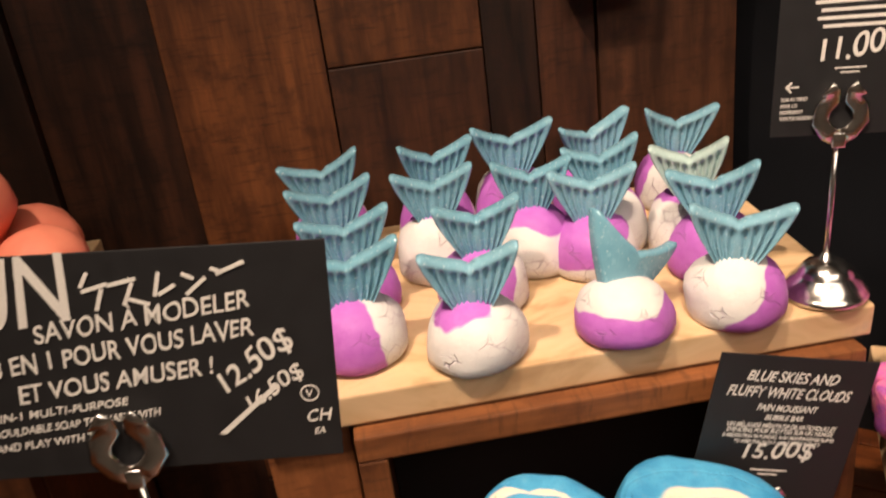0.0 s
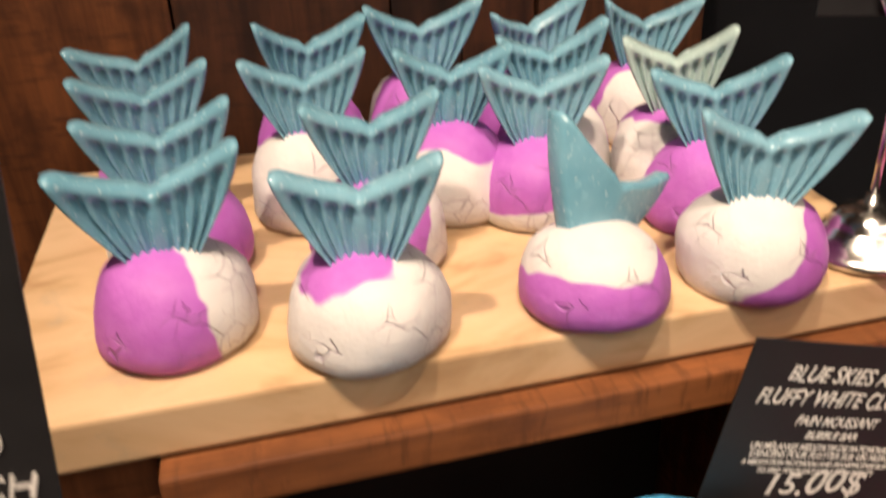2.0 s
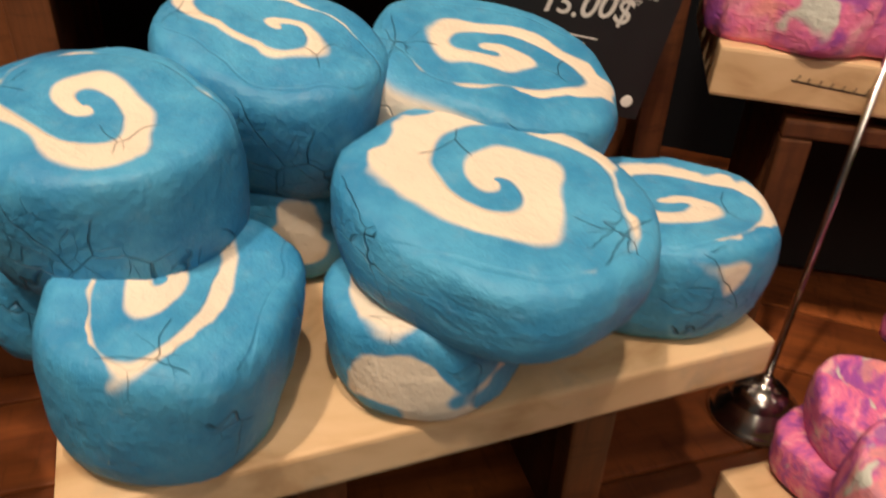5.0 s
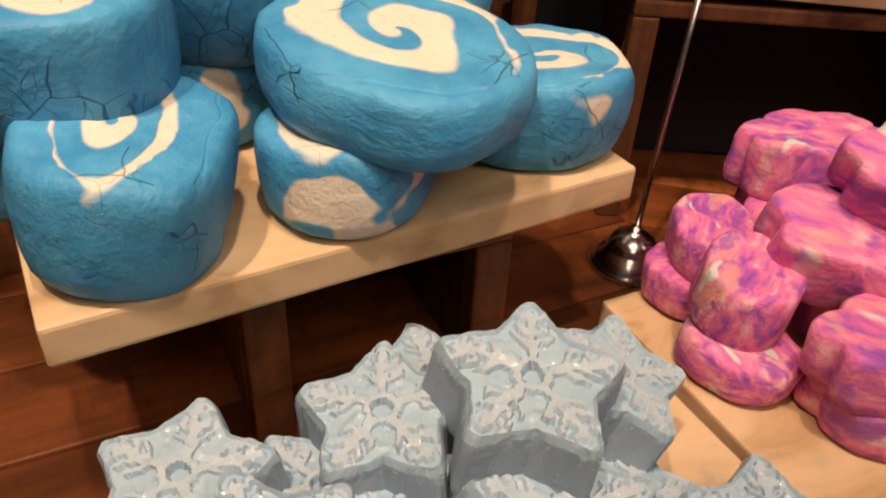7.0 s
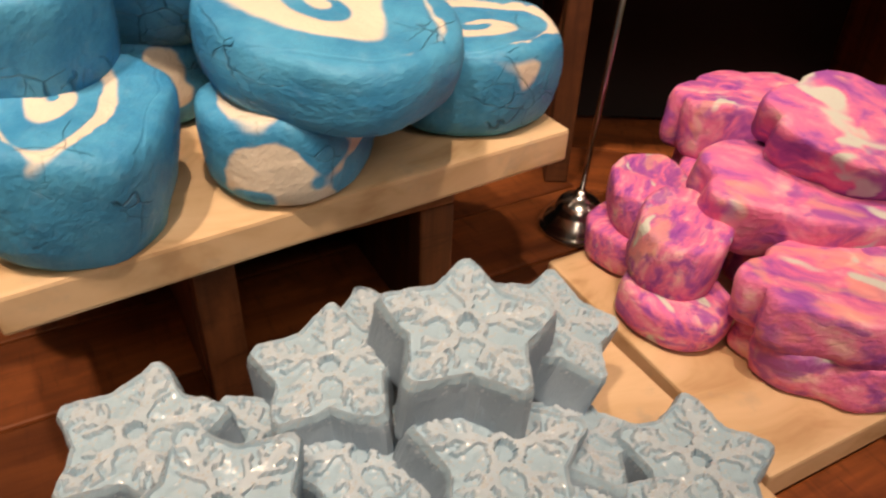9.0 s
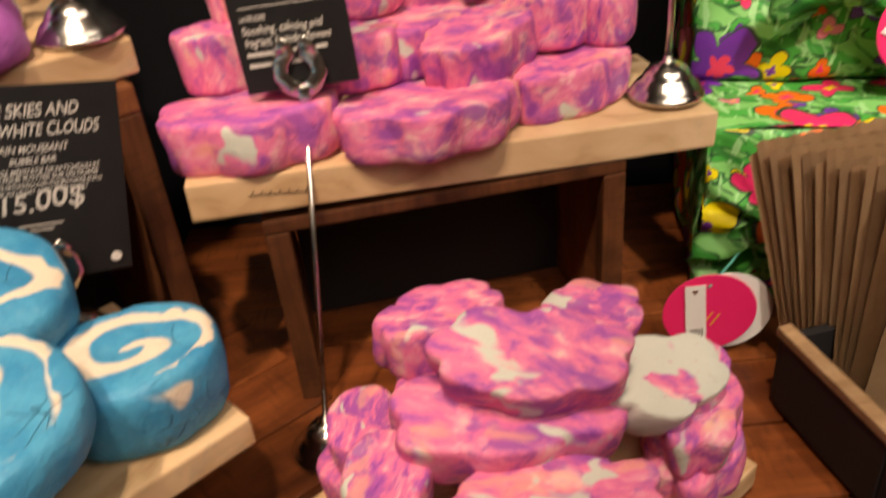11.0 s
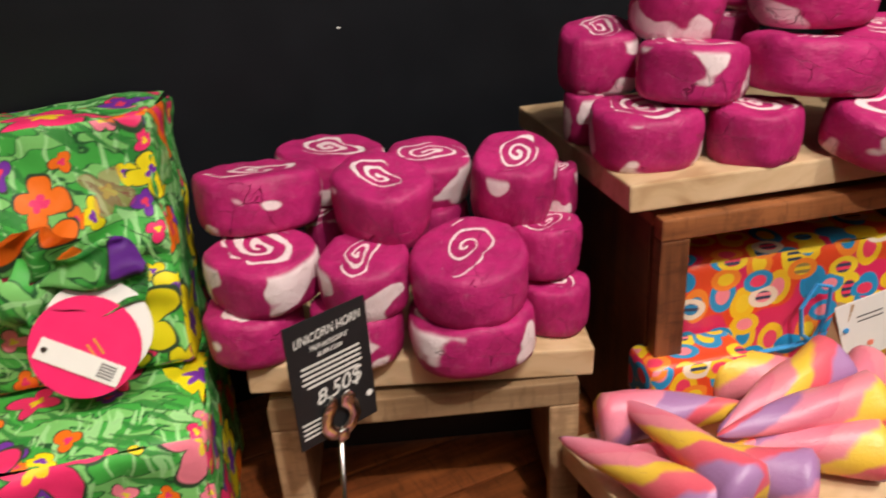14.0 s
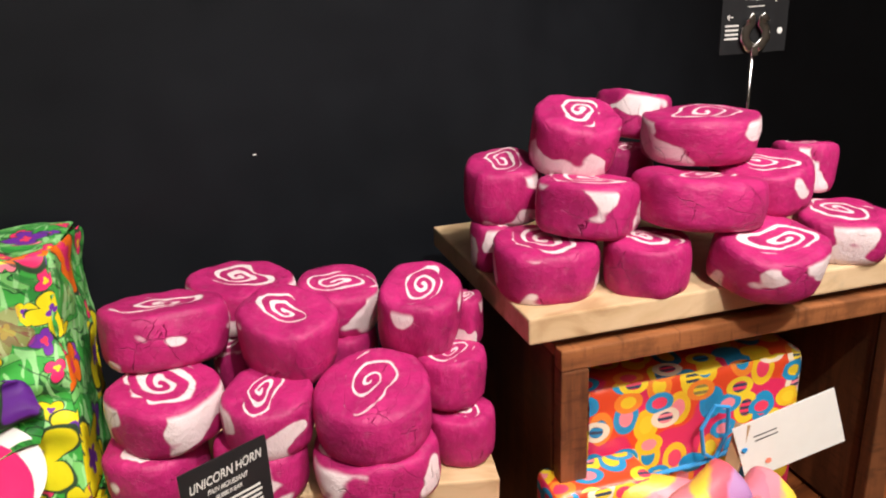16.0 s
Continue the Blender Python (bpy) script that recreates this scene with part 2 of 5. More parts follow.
def wood_material(name, light, dark, scale=1.0, rough=0.5, axis=0, spread=0.25, contrast=1.0):
    """Sawn wood; the grain runs along the given axis of the piece."""
    n = Nodes(name)
    v = n.coord()
    r = n.rand()
    w = n.math("MULTIPLY", r, 60.0)
    k = [22.0 * scale] * 3
    k[axis] = 2.2 * scale
    g = n.vec("MULTIPLY", v, tuple(k))
    off = n.vec("SCALE", n.noise(g, 0.5, 2, w=w, out="Color"), s=1.2)
    rings = n.noise(n.vec("ADD", g, off), 2.6, 5, 0.6, w=w)
    fine = n.noise(n.vec("MULTIPLY", g, (3, 3, 3)), 4.0, 3, 0.6, w=w)
    f = n.math("ADD", n.math("MULTIPLY", rings, 0.75), n.math("MULTIPLY", fine, 0.25))
    col = n.mix(n.step(f, 0.5 - 0.22 / contrast, 0.5 + 0.22 / contrast), dark, light)
    tone = n.math("MULTIPLY_ADD", r, spread * 2, 1.0 - spread)
    stain = n.math("MULTIPLY_ADD", n.noise(v, 11, 4, 0.6, w=w), 1.3, 0.36)
    col = n.mix(1.0, col, n.node("ShaderNodeCombineColor", i0=n.math("MULTIPLY", tone, stain), i1=n.math("MULTIPLY", tone, stain), i2=n.math("MULTIPLY", tone, stain)).outputs[0], "MULTIPLY")
    saw = [34.0] * 3
    saw[axis] = 210.0
    marks = n.noise(n.vec("MULTIPLY", n.vec("ADD", v, n.vec("SCALE", off, s=0.012)), tuple(saw)), 1.0, 3, 0.6, w=w)
    col = n.mix(n.math("MULTIPLY", n.step(marks, 0.52, 0.70), 0.45), col, tuple(c * 0.5 for c in dark))
    blotch = n.step(n.noise(v, 26, 4, 0.65, w=n.math("ADD", w, 5.0)), 0.50, 0.66)
    col = n.mix(n.math("MULTIPLY", blotch, 0.55), col, tuple(c * 0.9 for c in dark))
    n.bump(n.math("ADD", f, n.math("MULTIPLY", marks, 0.6)), 0.4, 0.0010)
    return n.done(col, n.math("MULTIPLY_ADD", f, 0.25, rough - 0.1), spec=0.4)


def board_material():
    """Pale sanded wood of the display boards, with smears of soap dust."""
    n = Nodes("pale_board_wood")
    v = n.coord()
    w = n.math("MULTIPLY", n.rand(), 60.0)
    g = n.vec("MULTIPLY", v, (3.0, 26.0, 26.0))
    warp = n.vec("ADD", g, n.vec("SCALE", n.noise(v, 7, 2, w=w, out="Color"), s=3.5))
    rings = n.noise(warp, 1.3, 4, 0.55, w=w)
    col = n.ramp(rings, [(0.30, (0.41, 0.245, 0.12)), (0.45, (0.60, 0.41, 0.235)), (0.60, (0.67, 0.475, 0.29)), (0.75, (0.53, 0.345, 0.18))])
    dirt = n.step(n.noise(v, 30, 4, 0.65, w=w), 0.56, 0.75)
    col = n.mix(n.math("MULTIPLY", dirt, 0.45), col, (0.33, 0.30, 0.24))
    n.bump(n.math("ADD", rings, n.math("MULTIPLY", n.noise(v, 300, 3), 0.3)), 0.2, 0.0006)
    return n.done(col, 0.5, spec=0.4)


def plain(name, a, b, scale=60, rough=0.6, metal=0.0, bump=0.2, spec=0.4):
    n = Nodes(name)
    v = n.coord()
    f = n.noise(v, scale, 4, 0.6)
    n.bump(n.noise(v, scale * 5, 3), bump, 0.0006)
    return n.done(n.mix(f, a, b), n.math("MULTIPLY_ADD", f, 0.2, rough - 0.1), metal, spec)


def flower_material(name, bare):
    """Printed cloth: leaves, flowers and dots in strong colours on light green, with dark outlines."""
    n = Nodes(name)
    uv = n.coord("UV")
    warp = n.vec("ADD", uv, n.vec("SCALE", n.vec("SUBTRACT", n.noise(uv, 30, 1, out="Color"), (0.5, 0.5, 0.5)), s=0.02))
    leafv = n.node("ShaderNodeTexNoise", Vector=n.vec("MULTIPLY", warp, (1.0, 2.2, 1.0)), Scale=30.0, Detail=1.0).outputs["Fac"]
    ground = n.mix(n.step(leafv, 0.49, 0.50), (0.20, 0.54, 0.15), (0.06, 0.38, 0.06))
    ground = n.mix(n.math("MULTIPLY", n.step(leafv, 0.475, 0.488), n.math("SUBTRACT", 1.0, n.step(leafv, 0.50, 0.513))), ground, (0.02, 0.10, 0.03))
    blades = n.noise(n.vec("MULTIPLY", warp, (2.5, 0.5, 1.0)), 60, 1)
    ground = n.mix(n.math("MULTIPLY", n.step(blades, 0.57, 0.59), 0.85), ground, (0.36, 0.70, 0.30))
    strokes = n.noise(n.vec("MULTIPLY", n.node("ShaderNodeVectorRotate", Vector=warp, Angle=0.6).outputs[0], (0.45, 2.6, 1.0)), 42, 1)
    ground = n.mix(n.math("MULTIPLY", n.step(strokes, 0.60, 0.62), 0.9), ground, (0.03, 0.22, 0.04))
    line = n.math("MULTIPLY", n.step(strokes, 0.585, 0.592), n.math("SUBTRACT", 1.0, n.step(strokes, 0.60, 0.607)))
    ground = n.mix(n.math("MULTIPLY", line, 0.8), ground, (0.01, 0.04, 0.015))
    col = ground
    for scale, size, seed, petals in ((31.0, 0.32, 0.71, 3.0), (18.0, 0.36, 0.37, 4.0), (10.5, 0.43, 0.0, 5.0)):
        p = n.vec("ADD", warp, (seed, seed * 1.7, 0.0))
        vo = n.node("ShaderNodeTexVoronoi")
        vo.voronoi_dimensions = "2D"
        n.put(vo, "Vector", p)
        n.put(vo, "Scale", scale)
        n.put(vo, "Randomness", 0.75)
        dist, tint, place = vo.outputs["Distance"], vo.outputs["Color"], vo.outputs["Position"]
        d = n.node("ShaderNodeSeparateXYZ", Vector=n.vec("SUBTRACT", p, place))
        pick = n.node("ShaderNodeSeparateColor", Color=tint)
        ang = n.math("ADD", n.math("ARCTAN2", d.outputs[1], d.outputs[0]), n.math("MULTIPLY", pick.outputs[1], 6.28))
        wave = n.math("MULTIPLY_ADD", n.math("ABSOLUTE", n.math("COSINE", n.math("MULTIPLY", ang, petals / 2))), size * 0.55, size * 0.5)
        q = n.math("DIVIDE", dist, wave)
        tone = n.ramp(pick.outputs[0], [(0.0, (0.80, 0.66, 0.01)), (0.24, (0.17, 0.03, 0.36)), (0.46, (0.80, 0.03, 0.15)), (0.66, (0.82, 0.16, 0.01)), (0.84, (0.84, 0.22, 0.30))], True)
        core = n.ramp(pick.outputs[0], [(0.0, (0.17, 0.03, 0.36)), (0.24, (0.80, 0.05, 0.12)), (0.46, (0.85, 0.60, 0.02)), (0.66, (0.75, 0.03, 0.15)), (0.84, (0.8, 0.6, 0.05))], True)
        shown = n.step(pick.outputs[2], bare, bare + 0.01)
        inside = n.math("SUBTRACT", 1.0, n.step(q, 0.93, 0.97))
        edge = n.math("SUBTRACT", 1.0, n.step(q, 1.03, 1.08))
        col = n.mix(n.math("MULTIPLY", edge, shown), col, (0.03, 0.06, 0.03))
        col = n.mix(n.math("MULTIPLY", inside, shown), col, tone)
        col = n.mix(n.math("MULTIPLY", n.math("SUBTRACT", 1.0, n.step(q, 0.30, 0.34)), shown), col, core)
    n.bump(n.math("ADD", n.noise(uv, 70, 3), n.math("MULTIPLY", n.noise(uv, 1500, 1), 0.08)), 0.35, 0.003)
    return n.done(col, 0.5, spec=0.35)


def oval_material():
    """Printed paper: ovals in yellow, blue, pink and striped white on orange red."""
    n = Nodes("oval_printed_paper")
    uv = n.coord("UV")
    red = n.step(n.noise(uv, 14, 1), 0.5, 0.52)
    col = n.mix(red, (0.76, 0.07, 0.02), (0.70, 0.025, 0.11))
    for scale, size, seed, squash in ((24.0, 0.44, 0.0, 1.35), (35.0, 0.40, 0.43, 0.75)):
        p = n.vec("MULTIPLY", n.vec("ADD", uv, (seed, seed * 1.3, 0.0)), (squash, 1.0, 1.0))
        vo = n.node("ShaderNodeTexVoronoi")
        vo.voronoi_dimensions = "2D"
        n.put(vo, "Vector", p)
        n.put(vo, "Scale", scale)
        n.put(vo, "Randomness", 0.6)
        dist, pick = vo.outputs["Distance"], n.node("ShaderNodeSeparateColor", Color=vo.outputs["Color"])
        tone = n.ramp(pick.outputs[0], [(0.0, (0.85, 0.52, 0.02)), (0.28, (0.02, 0.28, 0.55)), (0.56, (0.86, 0.24, 0.03)), (0.72, (0.84, 0.70, 0.55)), (0.86, (0.86, 0.62, 0.03))], True)
        core = n.ramp(pick.outputs[1], [(0.0, (0.80, 0.05, 0.12)), (0.3, (0.86, 0.60, 0.03)), (0.6, (0.02, 0.25, 0.5)), (0.8, (0.88, 0.25, 0.30))], True)
        stripes = n.step(n.math("SINE", n.math("MULTIPLY", n.node("ShaderNodeSeparateXYZ", Vector=p).outputs[1], 900.0)), 0.0, 0.1)
        core = n.mix(n.math("MULTIPLY", stripes, n.step(pick.outputs[0], 0.70, 0.71)), core, (0.03, 0.05, 0.10))
        shown = n.step(pick.outputs[2], 0.12, 0.13)
        col = n.mix(n.math("MULTIPLY", n.math("SUBTRACT", 1.0, n.step(dist, size - 0.01, size)), shown), col, tone)
        col = n.mix(n.math("MULTIPLY", n.math("SUBTRACT", 1.0, n.step(dist, size * 0.55 - 0.01, size * 0.55)), shown), col, core)
    n.bump(n.noise(uv, 60, 2), 0.2, 0.002)
    return n.done(col, 0.35, spec=0.5)


def horn_material():
    n = Nodes("striped_horn_soap")
    v = n.coord()
    s = n.node("ShaderNodeSeparateXYZ", Vector=v)
    r = n.rand()
    turn = n.math("DIVIDE", n.math("ARCTAN2", s.outputs[2], s.outputs[1]), 2 * math.pi)
    wob = n.math("MULTIPLY", n.noise(v, 30, 2), 0.25)
    f = n.math("FRACT", n.math("ADD", n.math("ADD", n.math("MULTIPLY", s.outputs[0], 6.0), turn), n.math("ADD", wob, r)))
    col = n.ramp(f, [(0.0, (0.78, 0.18, 0.26)), (0.26, (0.78, 0.26, 0.36)), (0.30, (0.36, 0.17, 0.38)), (0.50, (0.42, 0.22, 0.44)), (0.54, (0.76, 0.10, 0.15)), (0.66, (0.78, 0.14, 0.18)), (0.70, (0.86, 0.52, 0.05)), (0.84, (0.86, 0.56, 0.07)), (0.88, (0.80, 0.24, 0.30))])
    crack = cracks(n, v, 40, 0.60)
    col = n.mix(n.math("MULTIPLY", crack, 0.4), col, (0.4, 0.06, 0.12))
    n.bump(n.math("SUBTRACT", n.math("ADD", n.noise(v, 350, 3), n.noise(v, 80, 3)), crack), 0.4, 0.001)
    return n.done(col, 0.4, spec=0.5)


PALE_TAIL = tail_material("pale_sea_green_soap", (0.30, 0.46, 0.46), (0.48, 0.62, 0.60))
PALE_MARBLE = marble_material("pale_marbled_soap", 0.37)
MARBLE, DOME, TAIL, STAR, BOARD = marble_material("pink_marbled_soap", 0.61), dome_material(), tail_material("teal_glossy_soap", (0.105, 0.300, 0.405), (0.245, 0.465, 0.58)), star_material(), board_material()
LEAFY = flower_material("leafy_cloth", 0.74)
FLOWERS, OVALS, HORN = flower_material("flowered_cloth", 0.50), oval_material(), horn_material()
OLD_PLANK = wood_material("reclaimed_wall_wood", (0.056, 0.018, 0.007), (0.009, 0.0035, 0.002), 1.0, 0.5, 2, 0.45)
# Next two: browner planks, brightened with lamp light put into their colour.
LIT_PLANK = wood_material("lit_orange_brown_plank", (0.160, 0.052, 0.015), (0.040, 0.012, 0.0045), 1.0, 0.5, 2, 0.25)
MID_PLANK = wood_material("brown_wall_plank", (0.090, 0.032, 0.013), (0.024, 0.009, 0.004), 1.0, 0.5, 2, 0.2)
TABLE_WOOD = wood_material("varnished_table_wood", (0.27, 0.078, 0.021), (0.085, 0.022, 0.008), 0.7, 0.36, 0, 0.35)
CRATE_WOOD = wood_material("brown_crate_wood", (0.19, 0.066, 0.023), (0.055, 0.018, 0.007), 1.0, 0.5, 2, 0.3)
CRATE_RAIL = wood_material("brown_rail_wood", (0.29, 0.105, 0.036), (0.11, 0.036, 0.013), 1.0, 0.5, 0, 0.25)
POST_WOOD = wood_material("red_brown_post_wood", (0.34, 0.125, 0.045), (0.13, 0.042, 0.016), 1.0, 0.45, 2, 0.2)
STOOL_WOOD = wood_material("tan_stool_wood", (0.46, 0.30, 0.17), (0.24, 0.14, 0.07), 1.0, 0.5, 2, 0.2)
STOOL_RAIL = wood_material("tan_rail_wood", (0.48, 0.31, 0.17), (0.26, 0.15, 0.075), 1.0, 0.5, 0, 0.2)
BLACK_WALL = plain("black_wall_paint", (0.0045, 0.005, 0.0065), (0.008, 0.009, 0.012), 12, 0.50, 0, 0.1, 0.18)
BLACK_PANEL = plain("black_panel", (0.012, 0.011, 0.012), (0.022, 0.019, 0.019), 30, 0.6, 0, 0.1, 0.3)
CARD = plain("black_card", (0.009, 0.009, 0.010), (0.016, 0.016, 0.018), 90, 0.5, 0, 0.1, 0.4)
CHALK = plain("white_ink", (0.55, 0.53, 0.50), (0.75, 0.73, 0.70), 900, 0.7, 0, 0.1, 0.2)
CHROME = plain("polished_steel", (0.62, 0.60, 0.57), (0.72, 0.70, 0.67), 40, 0.20, 1.0, 0.02, 0.5)
KRAFT = plain("kraft_paper", (0.40, 0.245, 0.13), (0.51, 0.34, 0.195), 70, 0.75, 0, 0.5, 0.2)
KRAFT_EDGE = plain("kraft_paper_shade", (0.33, 0.20, 0.11), (0.43, 0.285, 0.165), 70, 0.75, 0, 0.5, 0.2)
WHITE_CARD = plain("white_card", (0.76, 0.74, 0.71), (0.83, 0.81, 0.78), 60, 0.6, 0, 0.1, 0.3)
PINK_CARD = plain("hot_pink_card", (0.80, 0.015, 0.13), (0.86, 0.03, 0.17), 60, 0.45, 0, 0.1, 0.4)
GOLD_INK = plain("gold_ink", (0.80, 0.36, 0.05), (0.85, 0.42, 0.08), 200, 0.4, 0.3, 0.0, 0.5)
BLUE_CORD = plain("blue_cord", (0.03, 0.26, 0.62), (0.05, 0.34, 0.72), 300, 0.5, 0, 0.3, 0.4)
TEAL_CORD = plain("teal_cord", (0.05, 0.30, 0.24), (0.10, 0.40, 0.30), 300, 0.6, 0, 0.3, 0.3)
ORANGE_SOAP = plain("orange_pink_soap", (0.85, 0.20, 0.14), (0.88, 0.32, 0.20), 40, 0.6, 0, 0.5, 0.3)
FLOOR_STONE = plain("shop_floor", (0.16, 0.14, 0.12), (0.24, 0.21, 0.18), 8, 0.5, 0, 0.2, 0.4)
ROOM_PAINT = plain("room_paint", (0.30, 0.26, 0.22), (0.36, 0.31, 0.27), 5, 0.8, 0, 0.1, 0.3)
CEILING_PAINT = plain("ceiling_paint", (0.42, 0.40, 0.37), (0.48, 0.45, 0.42), 5, 0.85, 0, 0.1, 0.3)


# ---- mesh helpers ----
def mesh_of(name, bm, material, smooth=False):
    me = bpy.data.meshes.new(name)
    bmesh.ops.recalc_face_normals(bm, faces=bm.faces)
    bm.to_mesh(me)
    bm.free()
    me.materials.append(material)
    if smooth:
        for p in me.polygons:
            p.use_smooth = True
    return me


def part(name, bm, material, parent, label="", smooth=False, m=None):
    me = bm if isinstance(bm, bpy.types.Mesh) else mesh_of(name, bm, material, smooth)
    ob = new(name, me)
    ob.parent = parent
    if m is not None:
        ob.matrix_basis = m
    if label:
        ob["label"] = label
    return ob


def thing(name, m, label, category, group="", kind=""):
    ob = new(name)
    ob.empty_display_size = 0.02
    ob.matrix_basis = m
    return tagged(ob, label, category, group, kind)


def box(sx, sy, sz, at=(0, 0, 0), bevel=0.0, bm=None):
    """A box of the given size round the point at, with softened edges."""
    b = bmesh.new()
    bmesh.ops.create_cube(b, size=1.0)
    bmesh.ops.scale(b, vec=(sx, sy, sz), verts=b.verts)
    if bevel:
        bmesh.ops.bevel(b, geom=list(b.edges), offset=bevel, segments=2, profile=0.6, affect="EDGES")
    bmesh.ops.translate(b, vec=at, verts=b.verts)
    if bm is None:
        return b
    me = bpy.data.meshes.new("tmp")
    b.to_mesh(me)
    b.free()
    bm.from_mesh(me)
    bpy.data.meshes.remove(me)
    return bm


def lathe(profile, seg=32):
    """Turns (radius, height) pairs about z."""
    bm = bmesh.new()
    rings = []
    for r, z in profile:
        if r < 1e-6:
            rings.append([bm.verts.new((0, 0, z))])
        else:
            rings.append([bm.verts.new((r * math.cos(2 * math.pi * i / seg), r * math.sin(2 * math.pi * i / seg), z)) for i in range(seg)])
    for a, b in zip(rings, rings[1:]):
        for i in range(seg):
            j = (i + 1) % seg
            if len(a) == 1 and len(b) > 1:
                bm.faces.new((a[0], b[i], b[j]))
            elif len(b) == 1 and len(a) > 1:
                bm.faces.new((a[i], a[j], b[0]))
            elif len(a) > 1:
                bm.faces.new((a[i], a[j], b[j], b[i]))
    return bm


def tube(points, radius, seg=8, flat=1.0):
    """A round or flattened bar along a line of points."""
    bm = bmesh.new()
    rings = []
    pts = [Vector(p) for p in points]
    for i, p in enumerate(pts):
        d = (pts[min(i + 1, len(pts) - 1)] - pts[max(i - 1, 0)]).normalized()
        side = d.cross(Vector((0, 1, 0)))
        side = side.normalized() if side.length > 0.05 else Vector((1, 0, 0))
        up = side.cross(d).normalized()
        rings.append([bm.verts.new(p + radius * (math.cos(a) * up + flat * math.sin(a) * side)) for a in [2 * math.pi * k / seg for k in range(seg)]])
    for a, b in zip(rings, rings[1:]):
        for i in range(seg):
            bm.faces.new((a[i], a[(i + 1) % seg], b[(i + 1) % seg], b[i]))
    bm.faces.new(rings[0])
    bm.faces.new(rings[-1])
    return bm


def board(name, width, depth, thick, m, label):
    """A pale display board; its front left upper corner is at the pose."""
    ob = new(name, mesh_of(name, box(width, depth, thick, (width / 2, depth / 2, -thick / 2), 0.0022), BOARD))
    ob.matrix_basis = m
    return tagged(ob, label, "display board")


# ---- the room ----
TABLE = 0.908


def slab(name, corners, z0, z1, material, label, category):
    bm = bmesh.new()
    low = [bm.verts.new((x, y, z0)) for x, y in corners]
    high = [bm.verts.new((x, y, z1)) for x, y in corners]
    k = len(corners)
    for i in range(k):
        bm.faces.new((low[i], low[(i + 1) % k], high[(i + 1) % k], high[i]))
    bm.faces.new(low)
    bm.faces.new(high)
    return tagged(new(name, mesh_of(name, bm, material)), label, category, kind="structure")


slab("floor", [(-2.6, -3.2), (3.6, -3.2), (3.6, 1.2), (-2.6, 1.2)], -0.05, 0.0, FLOOR_STONE, "grey brown stone shop floor", "floor")
slab("ceiling", [(-2.6, -3.2), (3.6, -3.2), (3.6, 1.2), (-2.6, 1.2)], 2.9, 3.0, CEILING_PAINT, "plain painted shop ceiling", "ceiling")
slab("wall_south", [(-2.6, -3.3), (3.6, -3.3), (3.6, -3.2), (-2.6, -3.2)], 0.0, 2.9, ROOM_PAINT, "plain painted wall across the shop", "wall")
slab("wall_west", [(-2.7, -3.3), (-2.6, -3.3), (-2.6, 1.2), (-2.7, 1.2)], 0.0, 2.9, ROOM_PAINT, "plain painted side wall", "wall")
slab("wall_east", [(3.6, -3.3), (3.7, -3.3), (3.7, 1.2), (3.6, 1.2)], 0.0, 2.9, ROOM_PAINT, "plain painted side wall of the shop", "wall")
WALL_DIR = Vector((0.788, -0.616, 0))
WALL_AT = Vector((0.404, 0.951, 0))
WALL_OUT = Vector((0.616, 0.788, 0))
far_end = WALL_AT + 4.05 * WALL_DIR
slab("wall_black", [tuple(WALL_AT.xy), tuple(far_end.xy), tuple((far_end + 0.1 * WALL_OUT).xy), tuple((WALL_AT + 0.1 * WALL_OUT).xy)], 0.0, 2.9, BLACK_WALL, "satin black painted wall with faint scuffs", "wall")
wood_wall = slab("wall_wood", [(-2.6, 0.905), (0.404, 0.905), (0.404, 1.2), (-2.6, 1.2)], 0.0, 2.9, BLACK_PANEL, "wall clad in dark reclaimed wood planks", "wall")
specks = random.Random(8)
for _ in range(7):
    s, z = specks.uniform(0.2, 1.6), specks.uniform(1.15, 1.5)
    fleck = part("scuff", box(specks.uniform(0.002, 0.006), 0.0006, 0.0016), CHALK, bpy.data.objects["wall_black"], m=pose(*(WALL_AT + s * WALL_DIR - 0.0004 * WALL_OUT).xy, z, 0, specks.uniform(-30, 30), -38))

# The shop table: planks that run along it.
table = thing("display_table", pose(0, 0, 0), "dark varnished wooden display table along two walls", "table")
for i in range(11):
    y = 0.06 + 0.075 * i
    part("plank", box(1.32, 0.0735, 0.024, (0, 0, 0), 0.002), TABLE_WOOD, table, m=pose(-0.24, y + 0.037, TABLE - 0.012))
for i in range(14):
    part("plank", box(1.75, 0.0735, 0.024, (0, 0, 0), 0.002), TABLE_WOOD, table, m=pose(0.98, 0.14, TABLE - 0.018, 0, 0, -38) @ pose(0, -0.62 + 0.076 * i, 0))
for x, y in ((-0.8, 0.14), (-0.8, 0.80), (0.30, 0.14), (1.45, -0.55), (1.55, -0.15)):
    part("leg", box(0.06, 0.06, TABLE - 0.03, (0, 0, (TABLE - 0.03) / 2), 0.004), CRATE_WOOD, table, m=pose(x, y, 0))

